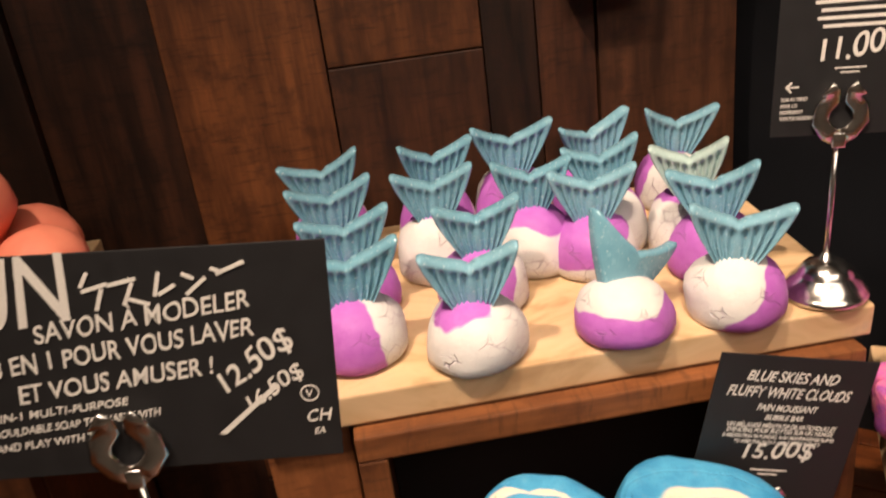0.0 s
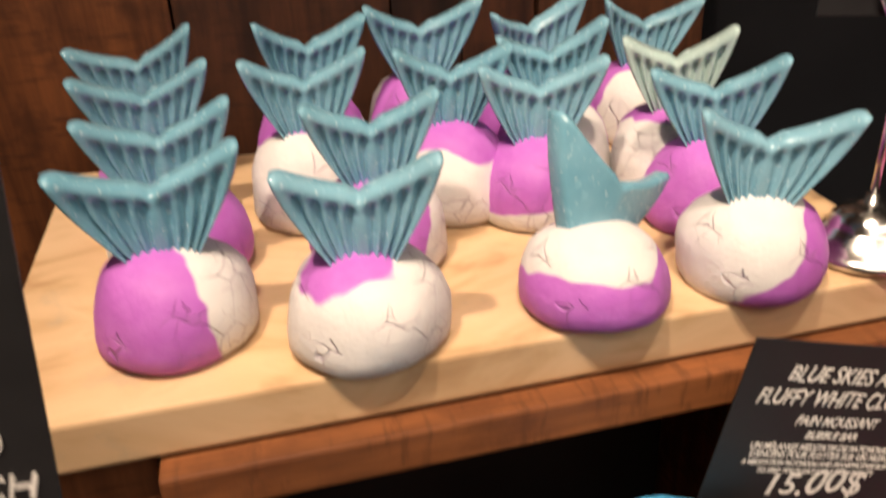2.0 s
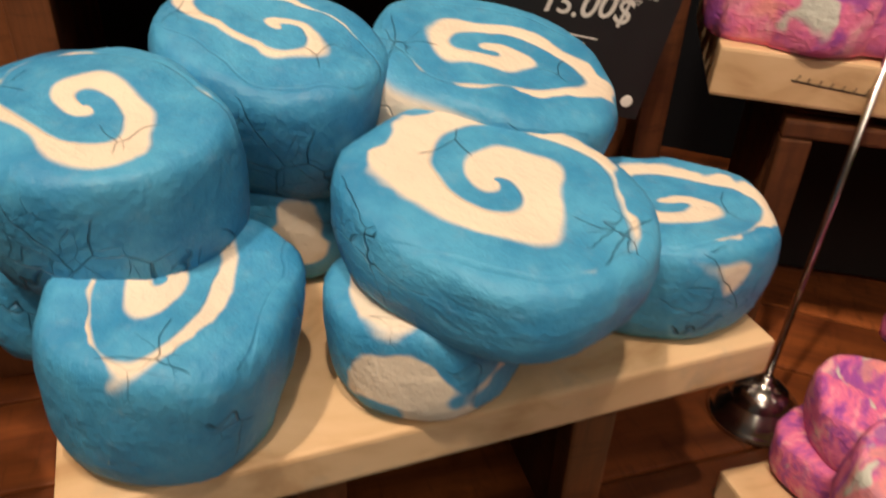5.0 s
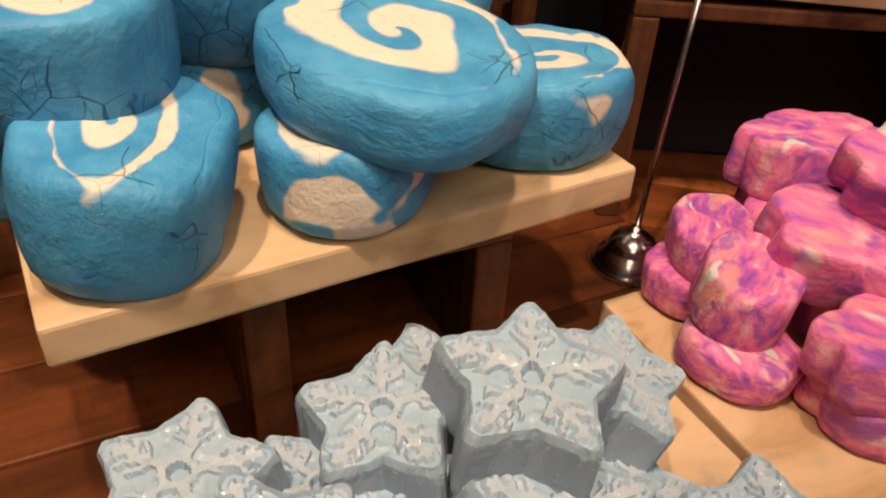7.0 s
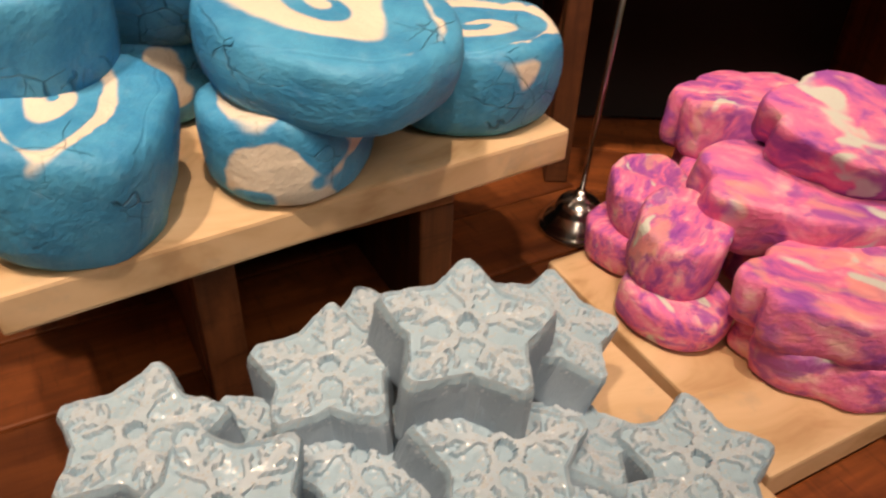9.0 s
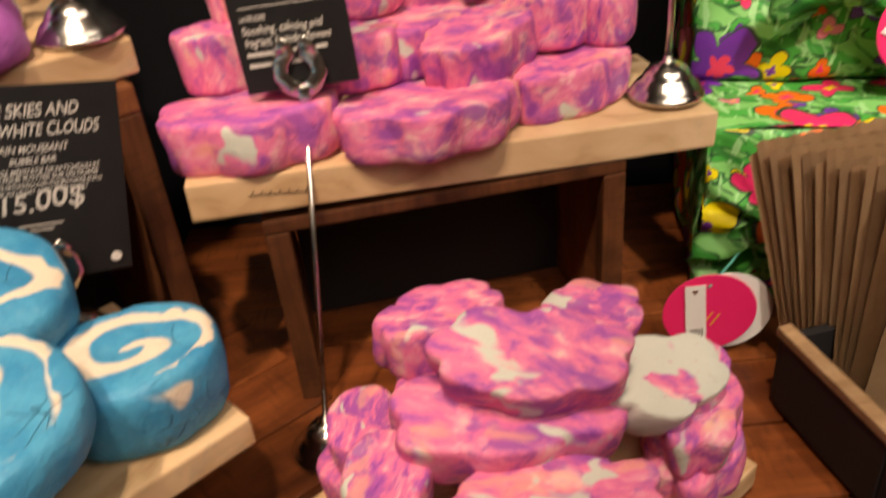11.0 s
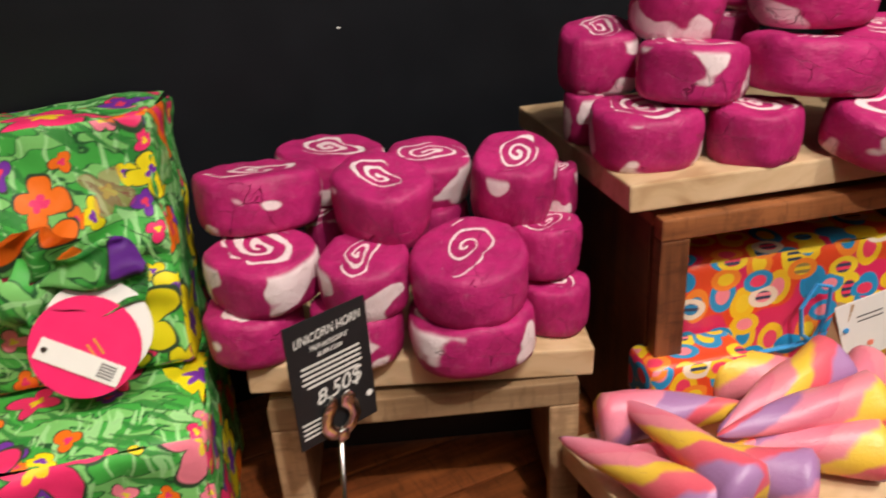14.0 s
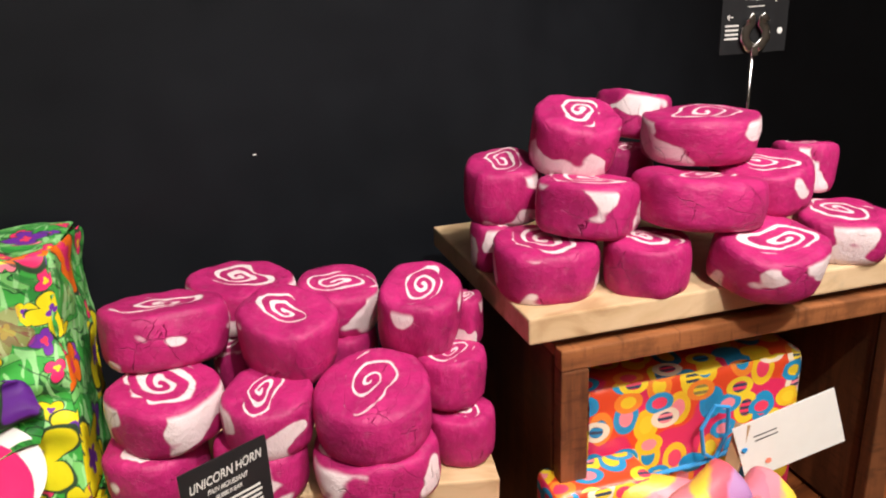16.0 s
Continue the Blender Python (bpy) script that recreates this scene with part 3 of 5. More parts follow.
# Wall planks: left edge, right edge, thickness, joints by height.
planks = [(-0.62, -0.47, 0.020, (1.10, 1.66)), (-0.47, -0.345, 0.015, (1.36,)), (-0.345, -0.275, 0.021, (1.22, 1.80)), (-0.275, -0.150, 0.012, (1.60,)),
          (-0.150, -0.002, 0.024, (0.95, 1.75)), (-0.002, 0.149, 0.018, (1.397, 1.90)), (0.149, 0.202, 0.012, (1.20,)), (0.202, 0.261, 0.015, (1.55,)),
          (0.261, 0.403, 0.020, (1.432, 1.80))]
tones = random.Random(3)
for x0, x1, d, joints in planks:
    zs = [0.0, *joints, 2.9]
    for j, (z0, z1) in enumerate(zip(zs, zs[1:])):
        dd = d + (tones.uniform(-0.003, 0.004) if j else 0)
        # These two planks take the wood with lit brightness painted in.
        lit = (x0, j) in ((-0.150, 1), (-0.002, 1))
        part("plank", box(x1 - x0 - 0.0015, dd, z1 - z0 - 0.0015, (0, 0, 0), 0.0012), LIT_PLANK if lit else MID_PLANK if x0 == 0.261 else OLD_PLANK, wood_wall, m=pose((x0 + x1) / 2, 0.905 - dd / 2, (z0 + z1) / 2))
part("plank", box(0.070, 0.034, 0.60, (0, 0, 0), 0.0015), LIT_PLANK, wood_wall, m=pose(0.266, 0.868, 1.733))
part("plank", box(1.98, 0.02, 2.9, (0, 0, 0), 0.002), OLD_PLANK, wood_wall, m=pose(-1.61, 0.895, 1.45))


# ---- boards and crates ----
M_POSE = pose(-0.085, 0.592, 1.223, 4.6, 0, 0)
board("display_board", 0.452, 0.262, 0.026, M_POSE, "pale wooden board under the mermaid tail soaps")
board("display_board", 0.301, 0.190, 0.0205, pose(0.005, 0.364, 1.046, 0, 0, 4.2), "pale wooden board dusted blue under swirled soaps")
K_ANGLE = -28.6
board("display_board", 0.412, 0.158, 0.030, pose(0.357, 0.545, 1.126, 0, 1.7, K_ANGLE), "pale wooden board under a stack of pink soaps")
board("display_board", 0.262, 0.200, 0.022, pose(0.320, 0.208, 0.931), "pale wooden board under a heap of pink soaps")
board("display_board", 0.300, 0.200, 0.022, pose(0.016, 0.160, 0.931, 0, 0, 2), "pale wooden board under a heap of blue stars")
FL_ANGLE = -59.5
board("display_board", 0.288, 0.150, 0.026, pose(0.976, 0.201, 1.093, 0, 2.4, FL_ANGLE), "pale wooden board under the small fuchsia stack")
FU_ANGLE = -51.0
board("display_board", 0.400, 0.295, 0.0235, pose(1.158, -0.062, 1.214, -1.5, 0, FU_ANGLE), "pale wooden board under the large fuchsia pile")
board("display_board", 0.300, 0.170, 0.024, pose(0.984, -0.158, 1.000, 0, 0, -40), "pale wooden board under the striped horn soaps")


def crate(width, depth, height, m, post, side, back, label, rail, wood=CRATE_WOOD, rail_wood=CRATE_RAIL, foot=0.0):
    """An upturned crate: side panels with posts in front, a top rail, a top and a back, open in front."""
    ob = thing("crate", m, label, "crate")
    for x in (side / 2, width - side / 2):
        part("side_panel", box(side, depth - 0.004, height - 0.012, (x, depth / 2 + 0.002, (height - 0.012) / 2), 0.0015), wood, ob)
    for x in (post / 2, width - post / 2):
        part("post", box(post, 0.016, height - rail, (x, -0.0085, (height - rail) / 2), 0.002), wood, ob)
    part("rail", box(width, 0.016, rail - 0.0005, (width / 2, -0.0085, height - rail / 2), 0.002), rail_wood, ob)
    part("top", box(width, depth, 0.0115, (width / 2, depth / 2, height - 0.006), 0.001), rail_wood, ob)
    if back:
        part("back_panel", box(width - 2 * side - 0.002, 0.006, height - 0.014, (width / 2, depth - 0.006, (height - 0.014) / 2)), BLACK_PANEL, ob)
    if foot:
        part("foot_rail", box(width - 2 * post - 0.002, 0.014, foot, (width / 2, -0.0085, foot / 2), 0.002), rail_wood, ob)
    return ob


crate(0.372, 0.20, 1.196 - TABLE, pose(-0.017, 0.596, TABLE), 0.021, 0.016, True, "reddish brown framed crate with a black back", 0.021)
crate(0.150, 0.13, 1.025 - TABLE, pose(0.087, 0.412, TABLE), 0.022, 0.016, True, "small brown wooden crate under the blue soaps", 0.016)
crate(0.290, 0.12, 1.0855 - TABLE, pose(0.407, 0.539, TABLE, 0, 0, K_ANGLE), 0.019, 0.016, True, "dark brown wooden crate under the pink soaps", 0.012, CRATE_WOOD, CRATE_WOOD)
# The stool's black back is added to stand in for the shade beneath.
crate(0.262, 0.12, 1.055 - TABLE, pose(0.990, 0.196, TABLE, 0, 0, FL_ANGLE), 0.026, 0.020, True, "tan wooden stool crate with an open front", 0.024, STOOL_WOOD, STOOL_RAIL)
crate(0.372, 0.24, 1.182 - TABLE, pose(1.184, -0.076, TABLE, 0, 0, FU_ANGLE), 0.026, 0.022, True, "rough brown crate with a gift box inside", 0.020)
crate(0.270, 0.13, 0.976 - TABLE, pose(1.010, -0.160, TABLE, 0, 0, -40), 0.024, 0.018, True, "low brown crate under the horn soaps", 0.014)
post_block = new("support_post", mesh_of("support_post", box(0.062, 0.05, 1.196 - TABLE, (0, 0, (1.196 - TABLE) / 2), 0.002), POST_WOOD))
post_block.matrix_basis = pose(-0.052, 0.634, TABLE)
tagged(post_block, "rough brown wooden post under the tail board", "post")
side_board = board("display_board", 0.42, 0.24, 0.026, pose(-0.66, 0.62, 1.275), "pale wooden board under orange pink soaps")
side_box = crate(0.38, 0.2, 1.248 - TABLE, pose(-0.64, 0.65, TABLE), 0.03, 0.02, True, "orange brown wooden crate beside the tail board", 0.03)


# ---- soaps ----
def roll_mesh(seed, square=2.6):
    """A hand-rolled soap drum of radius 1 and height 1 before scaling: 0.042 and 0.046 m."""
    bm = bmesh.new()
    seg, prof = 48, [(0.0, 0.0), (0.45, 0.0), (0.74, 0.004), (0.88, 0.04), (0.955, 0.12), (0.99, 0.25), (1.005, 0.45), (1.01, 0.65), (1.0, 0.80), (0.985, 0.89), (0.95, 0.955), (0.90, 0.985), (0.82, 1.0), (0.62, 1.0), (0.40, 1.0), (0.2, 0.997), (0.0, 0.995)]
    rnd = random.Random(seed)
    bulge, sq = rnd.uniform(0.03, 0.09), rnd.uniform(2.1, square)
    shift = Vector((rnd.uniform(-9, 9), rnd.uniform(-9, 9), rnd.uniform(-9, 9)))
    R, H = 0.042, 0.046
    rings = []
    for r, h in prof:
        ring = []
        for i in range(seg if r else 1):
            a = 2 * math.pi * i / seg
            c, s = math.cos(a), math.sin(a)
            k = (abs(c) ** sq + abs(s) ** sq) ** (-1 / sq)
            p = Vector((r * k * c * (1 + bulge), r * k * s * (1 - bulge), h))
            q = noise.noise_vector(Vector((p.x * 1.4, p.y * 1.4, h * 1.1)) + shift)
            fine = noise.noise_vector(Vector((p.x * 4, p.y * 4, h * 3)) + shift)
            w = min(1.0, r * 1.5)
            p.x += 0.08 * q.x * w + 0.02 * fine.x * w
            p.y += 0.08 * q.y * w + 0.02 * fine.y * w
            p.z += (0.07 * q.z + 0.025 * fine.z) * (h if h > 0.2 else 0)
            ring.append(bm.verts.new((p.x * R, p.y * R, p.z * H)))
        rings.append(ring)
    for a, b in zip(rings, rings[1:]):
        for i in range(seg):
            j = (i + 1) % seg
            if len(a) == 1:
                bm.faces.new((a[0], b[i], b[j]))
            elif len(b) == 1:
                bm.faces.new((a[i], a[j], b[0]))
            else:
                bm.faces.new((a[i], a[j], b[j], b[i]))
    return bm


def rolls(rows, meshes, name, label, group, swirls=()):
    """swirls: for each soap, how flat its spiral is, its turn, the width of the pale band, and how bare its side is."""
    loose = random.Random(len(rows))
    for i, (x, y, z, r, h, yaw, tx, ty) in enumerate(rows):
        ob = new(name, meshes[i % len(meshes)])
        ob.matrix_basis = pose(x, y, z, 0.5 * tx, ty, 0) @ pose(0, 0, 0, 0, 0, yaw) @ Matrix.Diagonal((r / 0.042, r / 0.042, h / 0.046, 1))
        ob.color = swirls[i] if swirls else (loose.uniform(1.4, 2.6), loose.random(), loose.uniform(0.36, 0.50), loose.choice((0.465, 0.475, 0.485, 0.62)))
        tagged(ob, label, "soap", group)


FUCHSIA_LOW = [
    (1.008, 0.212, 1.083, 0.041, 0.046, 20, 0, 0),
    (1.018, 0.202, 1.129, 0.043, 0.046, 80, 4, -3),
    (1.06, 0.234, 1.171, 0.048, 0.050, 140, -6, 8),
    (1.037, 0.13, 1.083, 0.038, 0.046, 50, 0, 0),
    (1.045, 0.122, 1.129, 0.037, 0.046, 200, 8, -6),
    (1.095, 0.132, 1.172, 0.039, 0.054, 260, 18, -10),
    (1.074, 0.043, 1.083, 0.047, 0.046, 310, 0, 0),
    (1.085, 0.048, 1.127, 0.049, 0.050, 15, 8, -4),
    (1.143, 0.213, 1.175, 0.047, 0.046, 75, 0, 0),
    (1.172, 0.128, 1.175, 0.036, 0.046, 120, 14, -8),
    (1.175, 0.048, 1.174, 0.038, 0.058, 10, 20, -9),
    (1.157, 0.011, 1.129, 0.032, 0.046, 180, 0, 5),
    (1.147, -0.002, 1.083, 0.03, 0.046, 240, 0, 0),
    (1.162, 0.113, 1.129, 0.026, 0.046, 0, 0, 0),
    (1.202, 0.011, 1.165, 0.016, 0.046, 0, 0, 0),
    (1.11, 0.196, 1.129, 0.023, 0.046, 0, 0, 0),
]
FUCHSIA_HIGH = [
    (1.236, -0.053, 1.209, 0.048, 0.049, 30, 0, 0),
    (1.264, -0.138, 1.209, 0.037, 0.049, 80, 0, 0),
    (1.304, -0.234, 1.213, 0.047, 0.044, 140, 20, -8),
    (1.404, -0.299, 1.211, 0.045, 0.044, 10, 0, 0),
    (1.276, 0.01, 1.209, 0.022, 0.049, 50, 0, 0),
    (1.302, 0.008, 1.256, 0.040, 0.056, 200, 4, -4),
    (1.267, -0.082, 1.257, 0.043, 0.049, 260, 4, 6),
    (1.309, -0.174, 1.259, 0.054, 0.046, 310, 6, 8),
    (1.406, -0.091, 1.258, 0.03, 0.049, 15, 0, 0),
    (1.38, -0.225, 1.26, 0.045, 0.046, 75, -4, -6),
    (1.45, -0.262, 1.258, 0.029, 0.049, 120, 0, 10),
    (1.323, -0.052, 1.306, 0.044, 0.054, 10, 24, -9),
    (1.386, -0.165, 1.304, 0.058, 0.044, 180, 0, 1),
    (1.45, -0.085, 1.306, 0.036, 0.049, 240, 12, 14),
]
fuchsia_meshes = [mesh_of("fuchsia_roll", roll_mesh(k), FUCHSIA, True) for k in range(8)]
FL_WAY = Vector((math.cos(radians(FL_ANGLE)), math.sin(radians(FL_ANGLE))))
FUCHSIA_LOW = [(x, y, z + 0.010 - 0.042 * (Vector((x, y)) - Vector((0.976, 0.201))).dot(FL_WAY), *rest) for x, y, z, *rest in FUCHSIA_LOW]
rolls(FUCHSIA_LOW, fuchsia_meshes, "bubble_bar", "fuchsia soap roll with a white spiral, stacked", "fuchsia soaps on the small board")
rolls(FUCHSIA_HIGH, fuchsia_meshes[3:] + fuchsia_meshes[:3], "bubble_bar", "fuchsia soap roll with a white spiral, piled", "fuchsia soaps on the large board")

# Blue rolls: place of the foot, radius, height, turn, tilt.
BLUE_BARS = [
    (0.107, 0.518, 1.047, 0.042, 0.054, 60, 0, 0),
    (0.205, 0.510, 1.047, 0.042, 0.050, 150, 0, 0),
    (0.097, 0.514, 1.104, 0.0470, 0.062, -38, 34, 3.5),
    (0.194, 0.510, 1.094, 0.0560, 0.057, -22, 30, 8),
    (0.047, 0.412, 1.047, 0.0450, 0.060, 62, 14, 7),
    (0.006, 0.476, 1.047, 0.036, 0.050, 20, 0, 0),
    (0.031, 0.457, 1.098, 0.0500, 0.059, -50, 16, -1),
    (0.149, 0.412, 1.047, 0.042, 0.046, 45, 0, 0),
    (0.182, 0.450, 1.047, 0.030, 0.044, 75, 0, 0),
    (0.173, 0.416, 1.091, 0.0590, 0.038, 120, 15, 2),
    (0.263, 0.434, 1.047, 0.0460, 0.053, -20, 6, 2),
]
BLUE_SWIRLS = [(1.3, 0.2, 0.45, 0.50), (1.2, 0.6, 0.45, 0.50), (2.1, 0.62, 0.30, 0.60), (1.9, 0.10, 0.42, 0.455), (1.8, 0.45, 0.30, 0.60), (1.2, 0.1, 0.4, 0.6),
               (1.45, 0.42, 0.36, 0.62), (1.3, 0.8, 0.5, 0.46), (1.2, 0.3, 0.5, 0.5), (1.25, 0.25, 0.54, 0.52), (1.35, 0.95, 0.42, 0.60)]
blue_meshes = [mesh_of("blue_roll", roll_mesh(20 + k, 2.7), BLUE, True) for k in range(11)]
rolls(BLUE_BARS, blue_meshes, "bubble_bar", "sky blue soap roll with cream white swirls", "blue soaps on the board", BLUE_SWIRLS)


def cloud_mesh(seed, long=1.0, lobes=5):
    """A marbled slab with a lobed cloud outline, about 0.1 by 0.06 by 0.032 m."""
    rnd = random.Random(seed)
    shift = Vector((rnd.uniform(-9, 9), rnd.uniform(-9, 9), rnd.uniform(-9, 9)))
    phase = rnd.uniform(0, 6.28)
    seg, prof = 56, [(0.0, 0.0), (0.6, 0.0), (0.93, 0.01), (0.985, 0.09), (1.0, 0.3), (1.005, 0.5), (1.003, 0.80), (0.992, 0.92), (0.968, 0.98), (0.93, 1.0), (0.65, 1.0), (0.35, 1.0), (0.0, 1.0)]
    bm = bmesh.new()
    rings = []
    for r, h in prof:
        ring = []
        for i in range(seg if r else 1):
            a = 2 * math.pi * i / seg
            lobe = 0.80 + 0.20 * abs(math.cos(lobes * a / 2 + phase)) ** 0.55
            x, y = 0.05 * long * r * lobe * math.cos(a), 0.031 * r * lobe * math.sin(a)
            q = noise.noise_vector(Vector((x * 34, y * 34, h * 1.1)) + shift)
            f = noise.noise_vector(Vector((x * 160, y * 160, h * 4)) + shift)
            x += (0.0042 * q.x + 0.0009 * f.x) * min(1, r * 1.2)
            y += (0.0042 * q.y + 0.0009 * f.y) * min(1, r * 1.2)
            ring.append(bm.verts.new((x, y, 0.032 * h + (0.0025 * q.z + 0.0006 * f.z) * (1 if h > 0.3 else 0))))
        rings.append(ring)
    for a, b in zip(rings, rings[1:]):
        for i in range(seg):
            j = (i + 1) % seg
            if len(a) == 1:
                bm.faces.new((a[0], b[i], b[j]))
            elif len(b) == 1:
                bm.faces.new((a[i], a[j], b[0]))
            else:
                bm.faces.new((a[i], a[j], b[j], b[i]))
    return bm


cloud_meshes = [mesh_of("cloud_slab", cloud_mesh(40 + k, 1.0 + 0.12 * (k % 3), 6 + k % 2), MARBLE, True) for k in range(8)]


lump_meshes = [mesh_of("lump", roll_mesh(70 + k, 2.8), MARBLE, True) for k in range(3)]
pale_slab = mesh_of("cloud_slab", cloud_mesh(55, 1.0, 5), PALE_MARBLE, True)


def clouds(rows, label, group, pale=-1):
    for i, (x, y, z, length, thick, yaw, tx, ty) in enumerate(rows):
        ob = new("bubble_bar", pale_slab if i == pale else cloud_meshes[i % len(cloud_meshes)])
        k = length / 0.1
        if length < 0.078 and i != pale:
            ob.data = lump_meshes[i % 3]
            ob.matrix_basis = pose(x, y, z, tx, ty, yaw) @ Matrix.Diagonal((length / 0.082, length / 0.088, thick / 0.046, 1))
            tagged(ob, label, "soap", group)
            continue
        ob.matrix_basis = pose(x, y, z, tx, ty, yaw) @ Matrix.Diagonal((k, max(k, 0.95), thick / 0.032, 1))
        tagged(ob, "greyish white cloud-shaped soap with pink patches" if i == pale else label, "soap", group)


PINK_HIGH = [
    (0.423, 0.553, 1.119, 0.14, 0.042, -28, 0, 0),
    (0.525, 0.474, 1.119, 0.132, 0.037, -30, 0, 0),
    (0.648, 0.444, 1.119, 0.096, 0.04, -10, 0, 0),
    (0.436, 0.6, 1.161, 0.08, 0.044, -20, 0, 0),
    (0.552, 0.54, 1.155, 0.118, 0.042, -34, 0, 0),
    (0.59, 0.482, 1.155, 0.084, 0.04, -5, 10, -8),
    (0.646, 0.54, 1.155, 0.1, 0.044, -28, 0, 0),
    (0.664, 0.478, 1.161, 0.062, 0.044, -40, 0, 0),
    (0.7, 0.446, 1.161, 0.046, 0.04, 20, 0, 0),
    (0.545, 0.576, 1.197, 0.074, 0.046, -60, 0, 0),
    (0.624, 0.552, 1.199, 0.122, 0.044, -30, 4, -5),
    (0.48, 0.61, 1.197, 0.09, 0.044, -20, 0, 0),
    (0.58, 0.592, 1.243, 0.134, 0.044, -28, 0, 2),
    (0.5, 0.54, 1.156, 0.08, 0.04, -28, 0, 0),
]
K_WAY = Vector((math.cos(radians(K_ANGLE)), math.sin(radians(K_ANGLE))))
PINK_HIGH = [(x, y, z + 0.008 - 0.030 * (Vector((x, y)) - Vector((0.357, 0.545))).dot(K_WAY), *rest) for x, y, z, *rest in PINK_HIGH]
clouds(PINK_HIGH, "pink and violet marbled cloud-shaped soap, stacked", "pink soaps on the raised board")
PINK_LOW = [
    (0.352, 0.322, 0.932, 0.062, 0.028, -70, 0, 0),
    (0.361, 0.340, 0.958, 0.062, 0.042, 40, 6, -4),
    (0.376, 0.390, 0.932, 0.062, 0.030, 10, 0, 0),
    (0.380, 0.388, 0.960, 0.060, 0.034, 60, 0, 0),
    (0.418, 0.246, 0.932, 0.118, 0.032, -34, 0, 0),
    (0.416, 0.250, 0.962, 0.118, 0.034, -30, 4, 0),
    (0.555, 0.246, 0.932, 0.116, 0.028, 28, 0, 0),
    (0.558, 0.250, 0.959, 0.104, 0.034, 34, 0, 0),
    (0.470, 0.335, 0.932, 0.120, 0.050, -10, 0, 0),
    (0.470, 0.406, 0.932, 0.110, 0.058, 20, 0, 0),
    (0.440, 0.314, 0.981, 0.128, 0.043, -36, 12, 2),
    (0.528, 0.268, 0.994, 0.096, 0.036, -20, 28, 8),
    (0.464, 0.404, 0.990, 0.090, 0.042, -20, 0, 0),
    (0.462, 0.310, 1.030, 0.106, 0.036, -44, 30, 2),
    (0.536, 0.330, 0.994, 0.080, 0.042, -20, 8, 6),
    (0.520, 0.330, 0.932, 0.110, 0.060, 30, 0, 0),
]
clouds(PINK_LOW, "pink and violet marbled cloud-shaped soap, heaped", "pink soaps on the low board", 11)


def star_mesh(seed):
    """A five-pointed star, 0.086 m across and 0.028 m high, with a snowflake pressed into its top."""
    rnd = random.Random(seed)
    shift = Vector((rnd.uniform(-9, 9), rnd.uniform(-9, 9), 0))
    seg, bm = 160, bmesh.new()

    def outline(a):
        k = (a / (2 * math.pi) * 5) % 1.0
        s = abs(k - 0.5) * 2
        tip, dip = 0.044, 0.0268
        # straight flank between tip and dip, with a blunted tip
        at = s * math.pi / 5
        x0, y0 = tip, 0.0
        x1, y1 = dip * math.cos(math.pi / 5), dip * math.sin(math.pi / 5)
        b = math.pi / 5 - at
        den = math.cos(b) * (y1 - y0) - math.sin(b) * (x1 - x0)
        r = (x0 * (y1 - y0) - y0 * (x1 - x0)) / den
        return min(r, 0.0408)

    def relief(a, r, R):
        """Height of the pressed snowflake: an arm to each tip with side twigs, a ring in the middle, a raised rim."""
        u = (((a + math.pi / 5) / (2 * math.pi) * 5) % 1.0 - 0.5) * 2 * math.pi / 5
        j = noise.noise_vector(Vector((r * math.cos(a), r * math.sin(a), 0)) * 210 + shift)
        x, y = r * math.cos(u) + 0.0022 * j.x, abs(r * math.sin(u)) + 0.0018 * j.y
        h = 0.35 * j.z
        if r > 0.0075 and y < 0.0022 and x < 0.034:
            h = 1.0
        for x0 in (0.013, 0.020, 0.027):
            if abs((x - x0) - y * 0.8) < 0.0018 and y < 0.0085 - 0.12 * (x0 - 0.013):
                h = 1.0
        if 0.0045 < r < 0.0082:
            h = 1.0
        if r <= 0.0045:
            h = -0.6
        if r / R > 0.90:
            h = 0.9
        return h
    base_rings = [(1.02, 0.0), (1.035, 0.003), (1.0, 0.020), (0.985, 0.0245), (0.955, 0.0265)]
    rings = []
    for k, z in base_rings:
        rings.append([(outline(2 * math.pi * i / seg) * k, z, 2 * math.pi * i / seg, False) for i in range(seg)])
    for q in [0.935 - 0.04 * i for i in range(22)]:
        ring = []
        for i in range(seg):
            a = 2 * math.pi * i / seg
            r = outline(a) * q
            ring.append((r, 0.0262 + 0.0017 * relief(a, r, outline(a)), a, True))
        rings.append(ring)
    made = []
    for ring in rings:
        row = []
        for r, z, a, top in ring:
            p = Vector((r * math.cos(a), r * math.sin(a), z))
            f = noise.noise_vector(p * 90 + shift) + 0.5 * noise.noise_vector(p * 260 + shift)
            row.append(bm.verts.new((p.x + 0.0011 * f.x, p.y + 0.0011 * f.y, p.z + (0.0011 * f.z if z > 0.01 else 0))))
        made.append(row)
    for a, b in zip(made, made[1:]):
        for i in range(seg):
            j = (i + 1) % seg
            bm.faces.new((a[i], a[j], b[j], b[i]))
    bm.faces.new(made[-1])
    bm.faces.new(list(reversed(made[0])))
    return bm


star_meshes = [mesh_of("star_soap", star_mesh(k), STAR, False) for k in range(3)]
